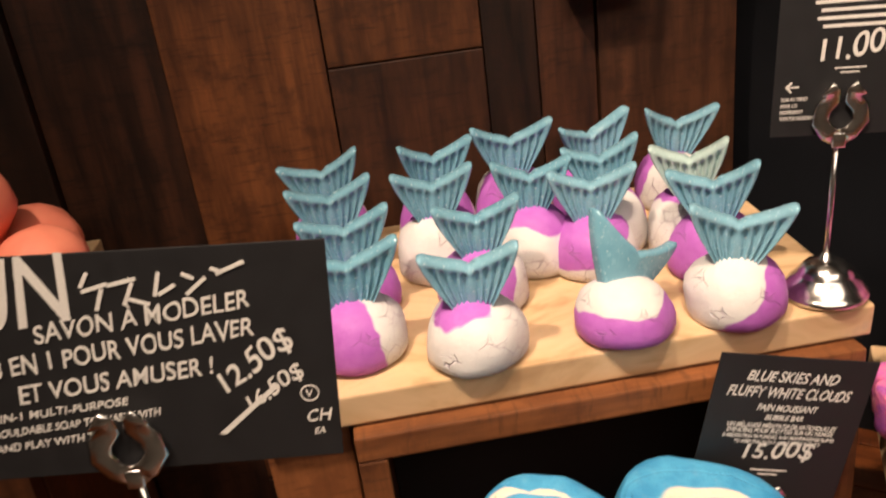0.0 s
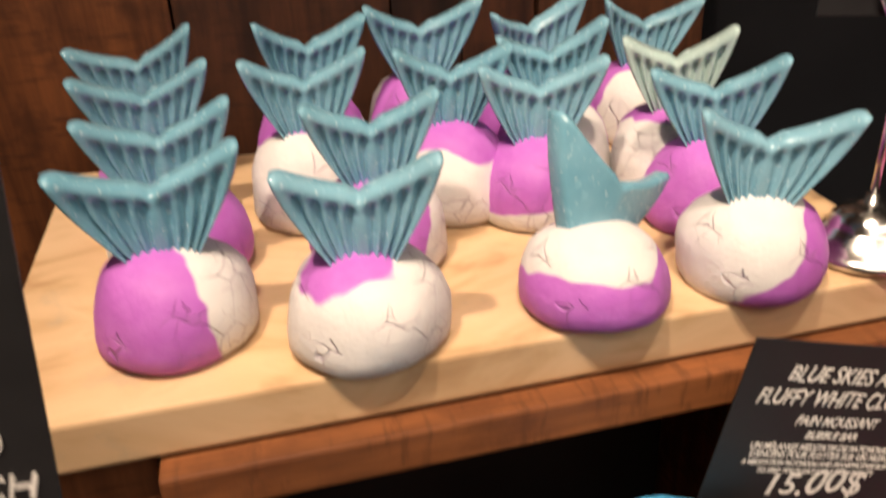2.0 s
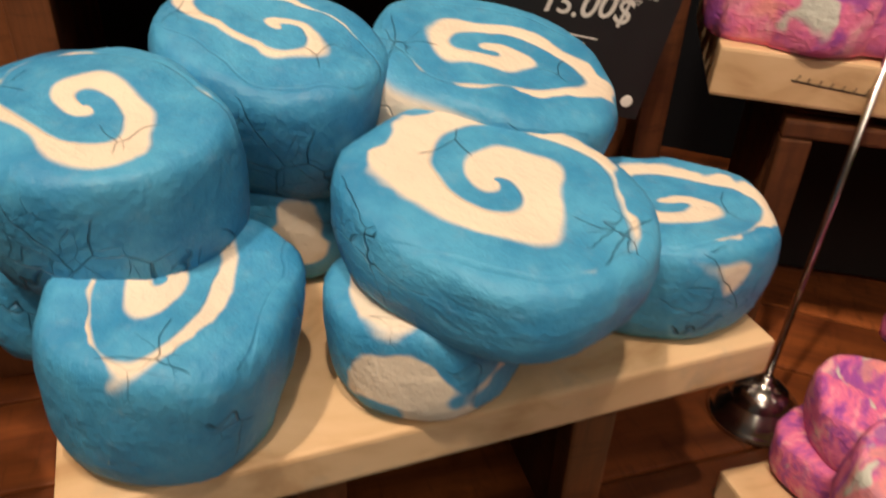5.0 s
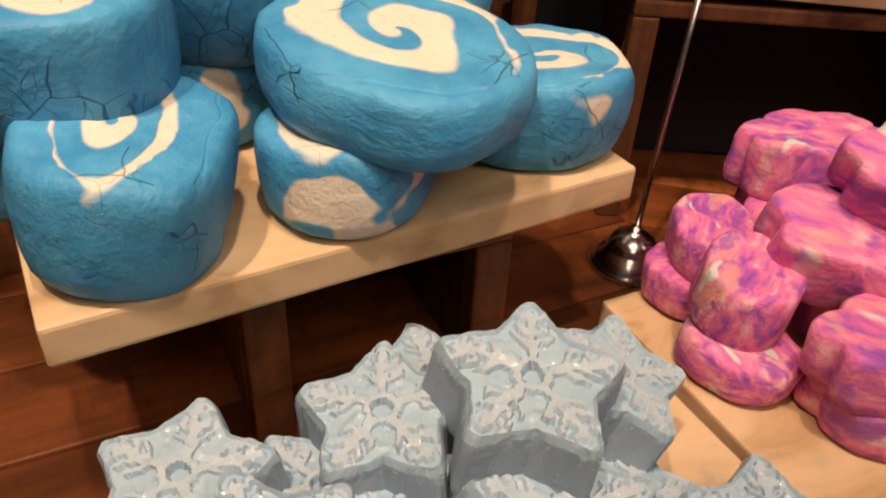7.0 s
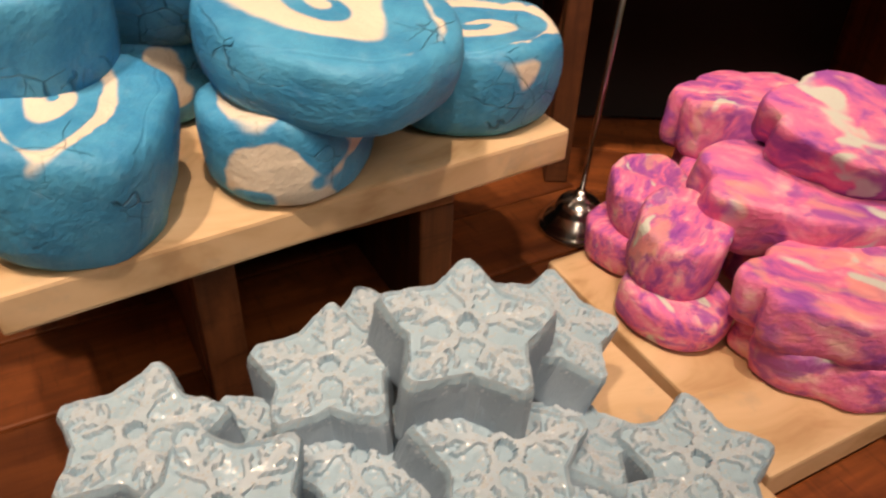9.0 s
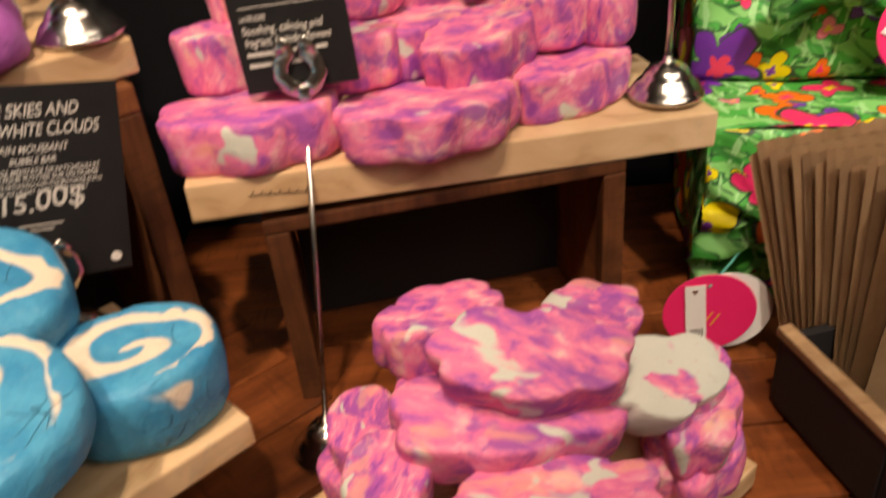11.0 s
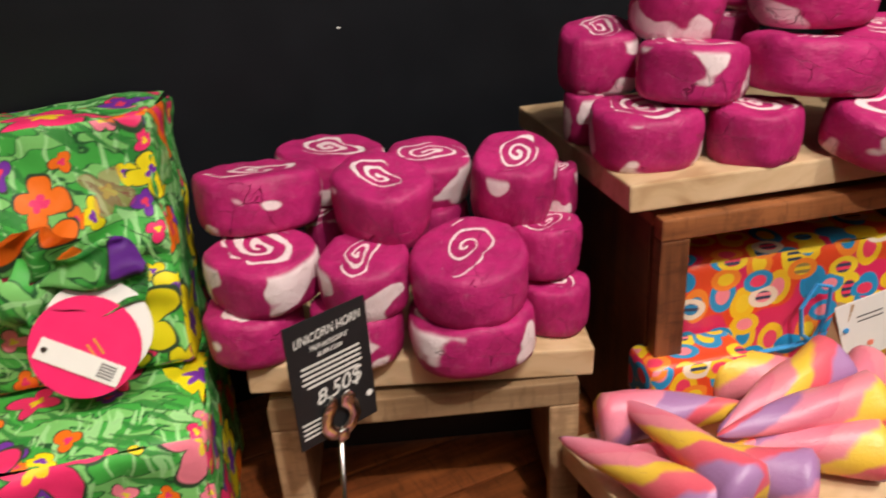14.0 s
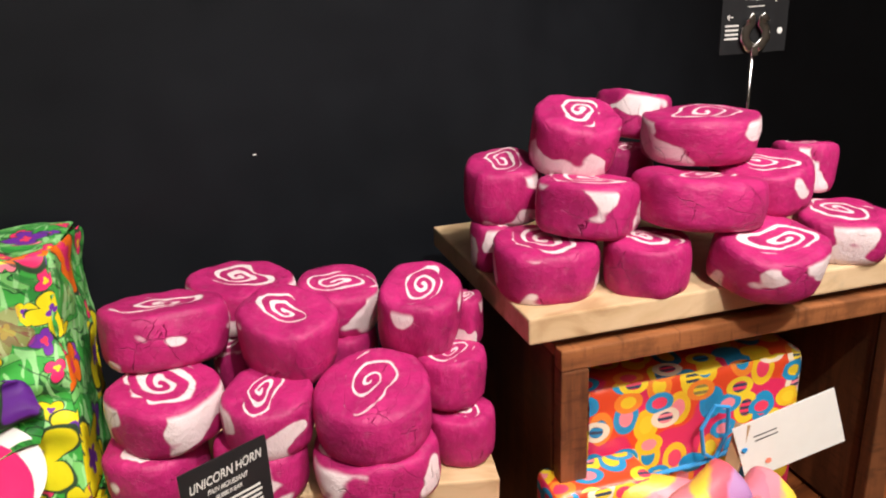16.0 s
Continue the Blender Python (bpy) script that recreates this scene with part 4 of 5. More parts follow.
# Place of the middle of the top face, size, turn, tilt about x and y.
STARS = [
    (0.192, 0.294, 1.023, 0.090, -10, 7, 2),
    (0.137, 0.327, 0.993, 0.086, -5, 3, -5),
    (0.048, 0.330, 0.988, 0.084, -10, 4, -4),
    (0.071, 0.272, 0.993, 0.088, 26, 12, -4),
    (0.188, 0.250, 0.987, 0.090, -2, 12, 5),
    (0.278, 0.218, 0.962, 0.084, -12, 6, 2),
    (0.250, 0.302, 0.996, 0.080, -10, 10, 16),
    (0.136, 0.290, 0.966, 0.082, 20, 10, 0),
    (0.172, 0.350, 0.978, 0.080, 10, 0, 0),
    (0.232, 0.258, 0.963, 0.080, 55, 4, 10),
    (0.104, 0.318, 0.964, 0.080, 40, 0, 0),
    (0.024, 0.300, 0.962, 0.084, 25, 4, -8),
    (0.140, 0.236, 0.962, 0.084, 60, 10, 0),
    (0.222, 0.206, 0.961, 0.082, 15, 0, 0),
    (0.040, 0.266, 0.962, 0.084, 50, 6, 0),
    (0.095, 0.222, 0.962, 0.084, 12, 4, 0),
    (0.178, 0.200, 0.961, 0.084, 33, 0, 0),
]
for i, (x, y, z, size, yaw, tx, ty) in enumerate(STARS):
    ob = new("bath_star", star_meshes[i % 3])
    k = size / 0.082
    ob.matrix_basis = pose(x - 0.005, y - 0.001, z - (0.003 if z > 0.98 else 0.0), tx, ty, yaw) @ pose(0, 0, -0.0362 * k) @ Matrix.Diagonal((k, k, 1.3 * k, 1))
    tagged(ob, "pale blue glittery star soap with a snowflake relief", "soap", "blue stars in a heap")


# Mermaid tail soaps: a two-colour dome with a glossy tail fin on top.
def dome_mesh(seed, split, level):
    """split: the way in which the violet part lies; level: how much of the dome it takes."""
    rnd = random.Random(seed)
    shift = Vector((rnd.uniform(-9, 9), rnd.uniform(-9, 9), rnd.uniform(-9, 9)))
    prof = [(0.0, 0.0), (0.7, 0.0), (0.90, 0.012), (0.985, 0.10), (1.0, 0.24), (0.985, 0.42), (0.93, 0.60), (0.82, 0.77), (0.64, 0.90), (0.40, 0.975), (0.2, 0.995), (0.0, 1.0)]
    bm = lathe([(r * 0.034, h * 0.050) for r, h in prof], 36)
    for v in bm.verts:
        q = noise.noise_vector(v.co * 36 + shift)
        v.co.x += 0.0028 * q.x * min(1, v.co.xy.length / 0.02)
        v.co.y += 0.0028 * q.y * min(1, v.co.xy.length / 0.02)
        v.co.z += 0.0026 * q.z * (v.co.z / 0.05)
    uv_layer = bm.loops.layers.uv.new("UVMap")
    way = Vector(split).normalized()
    for f in bm.faces:
        for loop in f.loops:
            loop[uv_layer].uv = ((loop.vert.co - Vector((0, 0, 0.022))).dot(way) / 0.06 + level, 0.5)
    return bm


def tail_mesh():
    """A fluke: two lobes that spread from a stem, ribbed in front, smooth behind, 0.01 m thick."""
    bm = bmesh.new()
    nu, nv = 48, 22
    grids = []
    for side in (-1, 1):
        g = []
        for j in range(nv + 1):
            v = j / nv
            row = []
            for i in range(nu + 1):
                u = -1 + 2 * i / nu
                au = abs(u)
                half = 0.0100 + 0.0320 * math.sin(1.3 * v) / math.sin(1.3)
                x = half * u
                top = 0.033 + 0.019 * au ** 1.6 + 0.002 * u - 0.003 * max(0.0, (au - 0.85) / 0.15) ** 2 - 0.003 * max(0.0, 1 - au / 0.14)
                z = -0.010 + (top + 0.010) * v ** (1 - 0.10 * au)
                bend = 0.011 * au ** 2 * v - 0.006 * v
                groove = 0.0
                if side < 0 and 0.05 < v < 0.90 and 0.04 < au < 0.93:
                    fade = min(1, (v - 0.05) * 9, (0.90 - v) * 12, (0.93 - au) * 12)
                    groove = 0.0046 * fade * (0.5 + 0.5 * math.cos(2 * math.pi * (au * 4.6 + 0.6 * v * v))) ** 0.8
                thick = 0.0062 - 0.0012 * (1 - v)
                rim = min(1.0, (1 - v) * 14 + 0.62, (1 - au) * 14 + 0.55)
                y = side * thick * rim - bend + (groove if side < 0 else 0)
                row.append(bm.verts.new((x, y, z)))
            g.append(row)
        grids.append(g)
    for g, flip in zip(grids, (False, True)):
        for j in range(nv):
            for i in range(nu):
                f = (g[j][i], g[j][i + 1], g[j + 1][i + 1], g[j + 1][i])
                bm.faces.new(f[::-1] if flip else f)
    a, b = grids
    rim = [(0, i) for i in range(nu + 1)] + [(j, nu) for j in range(1, nv + 1)] + [(nv, i) for i in range(nu - 1, -1, -1)] + [(j, 0) for j in range(nv - 1, 0, -1)]
    for (j0, i0), (j1, i1) in zip(rim, rim[1:] + rim[:1]):
        bm.faces.new((a[j0][i0], b[j0][i0], b[j1][i1], a[j1][i1]))
    return bm


SPLITS = [((-1, -0.5, 0), 0.52), ((-0.3, -0.2, 1), 0.10), ((0.1, 0, -1), 0.66), ((0.9, -0.3, -0.7), 0.46), ((-0.6, 0.2, 0.5), 0.5), ((0.8, -0.4, 0.3), 0.5), ((0, -0.4, 0.8), 0.42), ((-0.3, -1, 0.1), 0.6)]
dome_meshes = [mesh_of("dome", dome_mesh(60 + k, *split), DOME, True) for k, split in enumerate(SPLITS)]
fin_mesh = mesh_of("tail", tail_mesh(), TAIL, True)
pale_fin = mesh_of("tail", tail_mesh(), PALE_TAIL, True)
# Place of the notch between the lobes (x, y, z), width across the lobes, turn.
TAILS = [
    (-0.004, 0.636, 1.304, 0.082, 4), (0.080, 0.609, 1.300, 0.074, -8), (0.187, 0.606, 1.288, 0.088, 196), (0.271, 0.608, 1.300, 0.076, -22),
    (-0.004, 0.696, 1.308, 0.078, 2), (0.097, 0.677, 1.308, 0.072, -6), (0.196, 0.705, 1.310, 0.075, -14), (0.285, 0.669, 1.308, 0.074, -26),
    (-0.015, 0.757, 1.315, 0.078, 4), (0.071, 0.741, 1.318, 0.073, -4), (0.150, 0.727, 1.318, 0.070, -10), (0.215, 0.733, 1.322, 0.068, -12),
    (0.281, 0.705, 1.318, 0.066, -26), (-0.018, 0.803, 1.325, 0.078, 0), (0.076, 0.780, 1.330, 0.070, 4), (0.148, 0.790, 1.333, 0.078, -4),
    (0.221, 0.787, 1.328, 0.071, 10), (0.305, 0.801, 1.322, 0.071, -10),
]
loose_turn = random.Random(11)
for i, (x, y, z, width, yaw) in enumerate(TAILS):
    foot = 1.2235 + (y + 0.008 - 0.592) * math.tan(radians(4.6))
    ob = thing("mermaid_soap", pose(x, y + 0.008, foot, 3, 0, yaw), "white and violet soap dome with a glossy teal tail fin", "soap", "mermaid tail soaps on the board")
    high = z - foot - 0.034
    part("dome", dome_meshes[i if i < 4 else 4 + i % 4], DOME, ob, m=pose(0, 0, 0, 0, 0, -yaw + (0 if i < 4 else 50 * i)) @ Matrix.Diagonal((1.06, 1.06, max(0.8, (high + 0.004) / 0.05), 1)))
    k = 0.92 * width / 0.084
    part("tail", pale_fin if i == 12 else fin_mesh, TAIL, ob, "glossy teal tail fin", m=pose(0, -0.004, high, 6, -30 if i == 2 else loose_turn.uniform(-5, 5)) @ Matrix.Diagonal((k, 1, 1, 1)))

# Orange soaps beside the tail board.
def ball_mesh(seed):
    """A round pressed ball, 0.076 m across, on a flattened foot."""
    bm = lathe([(0.0, 0.0), (0.019, 0.0)] + [(0.034 * math.cos(a), 0.034 + 0.034 * math.sin(a)) for a in [radians(k) for k in range(-54, 90, 12)]] + [(0.0, 0.068)], 32)
    for v in bm.verts:
        v.co += 0.0022 * noise.noise_vector(v.co * 60 + Vector((seed, 0, 0))) * min(1.0, v.co.z / 0.01)
    return bm


ball_meshes = [mesh_of("round_soap", ball_mesh(k), ORANGE_SOAP, True) for k in range(2)]
for k, (x, y, z) in enumerate([(-0.228, 0.70, 1.2755), (-0.292, 0.72, 1.2755), (-0.365, 0.69, 1.2755), (-0.44, 0.72, 1.2755), (-0.255, 0.765, 1.2755), (-0.275, 0.715, 1.330)]):
    ob = new("bath_ball", ball_meshes[k % 2])
    ob.matrix_basis = pose(x, y, z, 0, 0, 70 * k)
    tagged(ob, "round orange pink soap on a wooden board", "soap", "orange soaps")


def horn_mesh(seed):
    """A tapered horn, 0.14 m long, twisted, with a blunt end."""
    rnd = random.Random(seed)
    bm = bmesh.new()
    rings = []
    for j in range(25):
        u = j / 24
        r = 0.0235 * (1 - u) ** 0.70 * (1 if j else 0.70) + 0.0012 if j < 24 else 0.001
        row = []
        for i in range(24):
            a = 2 * math.pi * i / 24
            k = 1 + 0.07 * math.cos(3 * a + 9 * u) + 0.05 * noise.noise(Vector((math.cos(a) * 2, math.sin(a) * 2, u * 6 + seed)))
            row.append(bm.verts.new((u * 0.14, r * k * math.cos(a), r * k * math.sin(a) + 0.004 * math.sin(u * 3))))
        rings.append(row)
    for a, b in zip(rings, rings[1:]):
        for i in range(24):
            bm.faces.new((a[i], a[(i + 1) % 24], b[(i + 1) % 24], b[i]))
    bm.faces.new(rings[0])
    bm.faces.new(rings[-1])
    return bm


horn_meshes = [mesh_of("horn_soap", horn_mesh(k), HORN, True) for k in range(4)]
# Place of the blunt end, direction, tilt.
HORNS = [(1.105, -0.055, 1.022, -62, 0), (1.040, -0.185, 1.052, 56, 0), (1.224, -0.227, 1.064, 147, 6), (1.032, -0.168, 1.022, 74, 0), (1.190, -0.250, 1.022, 136, 0),
         (1.090, -0.225, 1.022, 95, 0), (1.185, -0.262, 1.058, 128, 2), (1.205, -0.130, 1.022, -75, 0), (1.245, -0.215, 1.022, 170, 0), (1.150, -0.270, 1.022, 110, 0), (1.260, -0.260, 1.040, 160, 0), (1.000, -0.042, TABLE + 0.024, 132, 0), (1.012, -0.088, TABLE + 0.024, 150, 0)]
for i, (x, y, z, yaw, tilt) in enumerate(HORNS):
    ob = new("horn_soap", horn_meshes[i % 4])
    ob.matrix_basis = pose(x, y, z - (0.014 if z > 1.03 else 0.0), 0, tilt, yaw)
    tagged(ob, "pink, yellow and violet striped horn soap", "soap", "horn soaps in a heap")


# ---- gift boxes ----
def wrapped_mesh(sx, sy, sz, seed, knot=None, crease=0.0058, n=44):
    """A cloth-wrapped box with soft corners, creases that run to the knot on its front, and a map in metres."""
    bm = bmesh.new()
    uv_layer = bm.loops.layers.uv.new("UVMap")
    shift = Vector((seed * 3.1, seed * 1.7, seed))
    sides = [((0, 0, 0), (sx, 0, 0), (0, 0, sz), (0, -1, 0)), ((sx, 0, 0), (0, sy, 0), (0, 0, sz), (1, 0, 0)), ((sx, sy, 0), (-sx, 0, 0), (0, 0, sz), (0, 1, 0)),
             ((0, sy, 0), (0, -sy, 0), (0, 0, sz), (-1, 0, 0)), ((0, 0, sz), (sx, 0, 0), (0, sy, 0), (0, 0, 1)), ((0, sy, 0), (sx, 0, 0), (0, -sy, 0), (0, 0, -1))]
    mid = Vector((sx / 2, sy / 2, sz / 2))
    for k, (o, a, b, nrm) in enumerate(sides):
        o, a, b, nrm = Vector(o), Vector(a), Vector(b), Vector(nrm)
        grid = []
        for j in range(n + 1):
            row = []
            for i in range(n + 1):
                p = o + a * (i / n) + b * (j / n)
                d = p - mid
                # round the corners off
                lim = Vector((sx / 2 - 0.010, sy / 2 - 0.010, sz / 2 - 0.010))
                core = Vector([max(-l, min(l, c)) for c, l in zip(d, lim)])
                out = d - core
                q = mid + core + (out.normalized() * 0.010 if out.length > 1e-6 else out)
                wr = noise.noise(Vector((p.x * 14, p.y * 14, p.z * 20)) + shift) + 0.5 * noise.noise(Vector((p.x * 40, p.y * 40, p.z * 30)) + shift)
                h = crease * wr
                if knot and k == 0:
                    kx, kz = p.x - knot[0], p.z - knot[1]
                    dist = math.hypot(kx, kz)
                    ang = math.atan2(kz, kx)
                    flat = max(0.0, abs(math.cos(ang)) - 0.25)
                    h += 0.0110 * math.sin(ang * 13 + 3 * noise.noise(p * 9 + shift)) * math.exp(-dist / 0.10) * min(1.0, dist / 0.02) * flat + 0.014 * math.exp(-(dist / 0.05) ** 2)
                row.append((bm.verts.new(q + nrm * h), (k * 0.37 + a.length * i / n, seed * 0.21 + b.length * j / n)))
            grid.append(row)
        for j in range(n):
            for i in range(n):
                c = (grid[j][i], grid[j][i + 1], grid[j + 1][i + 1], grid[j + 1][i])
                f = bm.faces.new([v for v, _ in c])
                for loop, (_, t) in zip(f.loops, c):
                    loop[uv_layer].uv = t
    bmesh.ops.remove_doubles(bm, verts=bm.verts, dist=0.0012)
    return bm


def cloth_leaf(length, width, curl, seed):
    """One loose end of a knotted cloth: a folded, flaring flap along x."""
    bm = bmesh.new()
    uv_layer = bm.loops.layers.uv.new("UVMap")
    rows = []
    for j in range(13):
        u = j / 12
        row = []
        for i in range(11):
            w = -1 + i / 5
            half = 0.25 * width + 0.75 * width * math.sin(min(1.0, u * 1.15) * 1.7)
            x = length * u * (1 - 0.12 * abs(w))
            y = -0.012 * math.cos(w * 5 + seed) * (1 - 0.4 * u) - 0.015 * math.sin(u * 2.4)
            z = half * w + curl * u * u + 0.004 * math.sin(9 * u + seed)
            row.append((bm.verts.new((x, y, z)), (seed * 0.13 + x, 0.3 + half * w)))
        rows.append(row)
    for j in range(12):
        for i in range(10):
            c = (rows[j][i], rows[j][i + 1], rows[j + 1][i + 1], rows[j + 1][i])
            f = bm.faces.new([v for v, _ in c])
            for loop, (_, t) in zip(f.loops, c):
                loop[uv_layer].uv = t
    bmesh.ops.solidify(bm, geom=list(bm.faces), thickness=0.0018)
    return bm


def disc(radius, thick, seg=40):
    bm = lathe([(0, 0), (radius - 0.0004, 0), (radius, thick / 2), (radius - 0.0004, thick), (0, thick)], seg)
    return bm


def round_tag(parent, m):
    """A white disc behind a hot pink disc, and a white price strip over both, on a cord."""
    tag = part("tag", disc(0.039, 0.0008), WHITE_CARD, parent, "round white card", m=m @ pose(0.010, 0.0030, 0.010, 90))
    pink = part("pink_disc", disc(0.039, 0.0008), PINK_CARD, parent, "hot pink round card with gold lettering", m=m @ pose(0, 0, 0, 90))
    for k in range(3):
        part("text_bar", box(0.014 - 0.003 * k, 0.0004, 0.0016, (0.004, -0.0009, 0.008 - 0.006 * k)), GOLD_INK, parent, m=m @ pose(0, -0.0002, 0, 0, 70, 0))
    strip = m @ pose(-0.006, -0.0022, -0.010, 0, 35, 0)
    part("price_strip", box(0.062, 0.0006, 0.017, (0, 0, 0), 0.0002), WHITE_CARD, parent, "white price strip", m=strip)
    part("eyelet", disc(0.0022, 0.0008, 16), CHROME, parent, m=strip @ pose(-0.026, -0.0006, 0, 90))
    for k in range(5):
        part("text_bar", box(0.012, 0.0003, 0.0009, (0.020, -0.0007, 0.005 - 0.0024 * k)), CARD, parent, m=strip)


def gift(m, sx, sy, sz, seed, knot, label, tag=True):
    ob = thing("gift_box", m, label, "gift box", "flowered gifts")
    part("wrapping", wrapped_mesh(sx, sy, sz, seed, knot), FLOWERS, ob, smooth=True)
    bmk = lathe([(0, -0.022), (0.010, -0.020), (0.017, -0.009), (0.019, 0.002), (0.016, 0.013), (0.009, 0.021), (0, 0.023)], 20)
    uv_layer = bmk.loops.layers.uv.new("UVMap")
    for v in bmk.verts:
        v.co += 0.003 * noise.noise_vector(v.co * 120)
    for f in bmk.faces:
        for loop in f.loops:
            loop[uv_layer].uv = (loop.vert.co.x + 0.7, loop.vert.co.z * 1.3 + 0.2)
    kx, kz = knot
    part("knot", bmk, LEAFY, ob, smooth=True, m=pose(kx, -0.026, kz, 0, 65, 0) @ Matrix.Diagonal((1.35, 1.1, 1.25, 1)))
    for k, (turn, length, width, curl) in enumerate(((172, 0.085, 0.024, 0.012), (-8, 0.095, 0.026, -0.006), (60, 0.050, 0.020, 0.01), (-70, 0.055, 0.022, -0.01))):
        part("cloth_end", cloth_leaf(length, width, curl, seed + k), LEAFY, ob, smooth=True, m=pose(kx, -0.026, kz, 0, turn, 0))
    return ob


G_ANGLE = -50
lower = gift(pose(0.742, 0.372, TABLE + 0.0015, 0, 0, G_ANGLE), 0.250, 0.230, 0.176, 2, (0.070, 0.085), "large gift wrapped in green flowered cloth, below")
upper = gift(pose(0.812, 0.440, TABLE + 0.179, -7, 0, G_ANGLE), 0.250, 0.150, 0.213, 5, (0.140, 0.095), "gift wrapped in green flowered cloth with a knot")
round_tag(upper, pose(0.180, -0.050, 0.052, -10, 0, 6))
round_tag(lower, pose(0.005, -0.078, 0.041, 0, 50, 6))
part("cord", tube([(0.040, -0.030, 0.085), (0.020, -0.062, 0.080), (0.002, -0.080, 0.068)], 0.0012), TEAL_CORD, lower, "teal cord")

orange = thing("gift_box", pose(1.222, -0.098, TABLE + 0.001, 0, 0, FU_ANGLE), "gift box in orange oval-print paper with a blue cord", "gift box")
part("wrapping", wrapped_mesh(0.238, 0.150, 0.210, 9, None, 0.0012, 20), OVALS, orange, smooth=True)
part("cord", tube([(-0.001, -0.003, 0.128), (0.06, -0.004, 0.105), (0.12, -0.006, 0.108), (0.17, -0.004, 0.116), (0.239, -0.003, 0.128)], 0.0024), BLUE_CORD, orange, "bright blue cord")
part("cord", tube([(0.135, -0.006, 0.110), (0.118, -0.014, 0.125), (0.112, -0.016, 0.155), (0.125, -0.016, 0.178), (0.142, -0.014, 0.172), (0.146, -0.010, 0.140), (0.135, -0.008, 0.110), (0.120, -0.012, 0.094), (0.126, -0.014, 0.078)], 0.0021), BLUE_CORD, orange, "bright blue cord bow")
small = thing("gift_box", pose(1.150, -0.088, 1.0005, 0, 0, FU_ANGLE), "small gift box in orange oval-print paper", "gift box")
part("wrapping", wrapped_mesh(0.10, 0.05, 0.050, 12, None, 0.0012, 14), OVALS, small, smooth=True)
kraft_tag = part("kraft_tag", box(0.014, 0.0008, 0.080, (0, 0, 0), 0.0003), KRAFT, orange, "brown kraft card", m=pose(0.140, -0.030, 0.124, 0, 8, -30))
tag_card = part("white_tag", box(0.104, 0.0008, 0.064, (0.052, 0, 0), 0.0003), WHITE_CARD, orange, "blank white gift card", m=pose(0.143, -0.034, 0.130, 0, -18, -8))
part("eyelet", disc(0.003, 0.001, 16), BLUE_CORD, tag_card, m=pose(0.006, -0.0006, 0.004, 90))
part("red_dot", disc(0.0032, 0.0006, 16), ORANGE_SOAP, tag_card, m=pose(0.026, -0.0006, -0.018, 90))
for k in range(2):
    part("text_bar", box(0.024, 0.0003, 0.0011, (0.030, -0.0006, 0.014 - 0.005 * k)), CARD, tag_card)


# ---- paper bags in their box ----
bag_box = thing("bag_holder", pose(0.641, 0.193, TABLE, 0, 0, -27), "black box with a wooden rim holding kraft bags", "box")
part("front_panel", box(0.17, 0.008, 0.064, (0.087, -0.060, 0.032), 0.001), BLACK_PANEL, bag_box)
part("back_panel", box(0.17, 0.008, 0.064, (0.087, 0.060, 0.032), 0.001), BLACK_PANEL, bag_box)
for x in (0.004, 0.170):
    part("side_panel", box(0.008, 0.111, 0.064, (x, 0, 0.032), 0.001), BLACK_PANEL, bag_box)
    part("rim", box(0.012, 0.128, 0.008, (x, 0, 0.0685), 0.001), STOOL_RAIL, bag_box, "pale wooden rim")
part("base", box(0.155, 0.105, 0.006, (0.087, 0, 0.003)), BLACK_PANEL, bag_box)


def bag_mesh(seed, width, height, lean, warp):
    """A folded paper bag: a thin sheet, creased and a little bent, with toothed top edge."""
    bm = bmesh.new()
    rows = []
    for j in range(15):
        v = j / 14
        row = []
        for i in range(21):
            u = -1 + i / 10
            tooth = 0.0012 * (1 if i % 2 else -1) if j == 14 else 0
            y = lean * v * v + warp * u * u * v + 0.002 * noise.noise(Vector((u * 2, v * 3, seed)))
            y -= 0.0015 * (1 if abs(u) > 0.8 else 0) * v
            row.append(bm.verts.new((width / 2 * u, y, height * v + tooth)))
        rows.append(row)
    for a, b in zip(rows, rows[1:]):
        for i in range(20):
            bm.faces.new((a[i], a[i + 1], b[i + 1], b[i]))
    bmesh.ops.solidify(bm, geom=list(bm.faces), thickness=0.0012)
    return bm


BAG_POSE = pose(0.732, 0.156, TABLE + 0.008, 0, 0, -53)
for k in range(13):
    bm = bag_mesh(k, 0.108, 0.196 + 0.005 * (k % 3), 0.0016 * k, 0.004 if k % 2 else -0.002)
    bag = new("paper_bag", mesh_of("paper_bag", bm, KRAFT_EDGE if k % 3 == 1 else KRAFT))
    bag.matrix_basis = BAG_POSE @ pose(-0.002 - 0.0030 * k, 0.006 + 0.0042 * k, 0, 0, -1.0 - 1.15 * k, 1.5 * (k % 2))
    tagged(bag, "flat brown kraft paper bag standing in a box", "paper bag", "paper bags in the box")
bm = bag_mesh(31, 0.112, 0.216, -0.006, 0.004)
bag = new("paper_bag", mesh_of("paper_bag", bm, KRAFT))
bag.matrix_basis = BAG_POSE @ pose(0.006, -0.010, 0, 2, 1, 2)
tagged(bag, "creased brown kraft paper bag in front of others", "paper bag", "paper bags in the box")


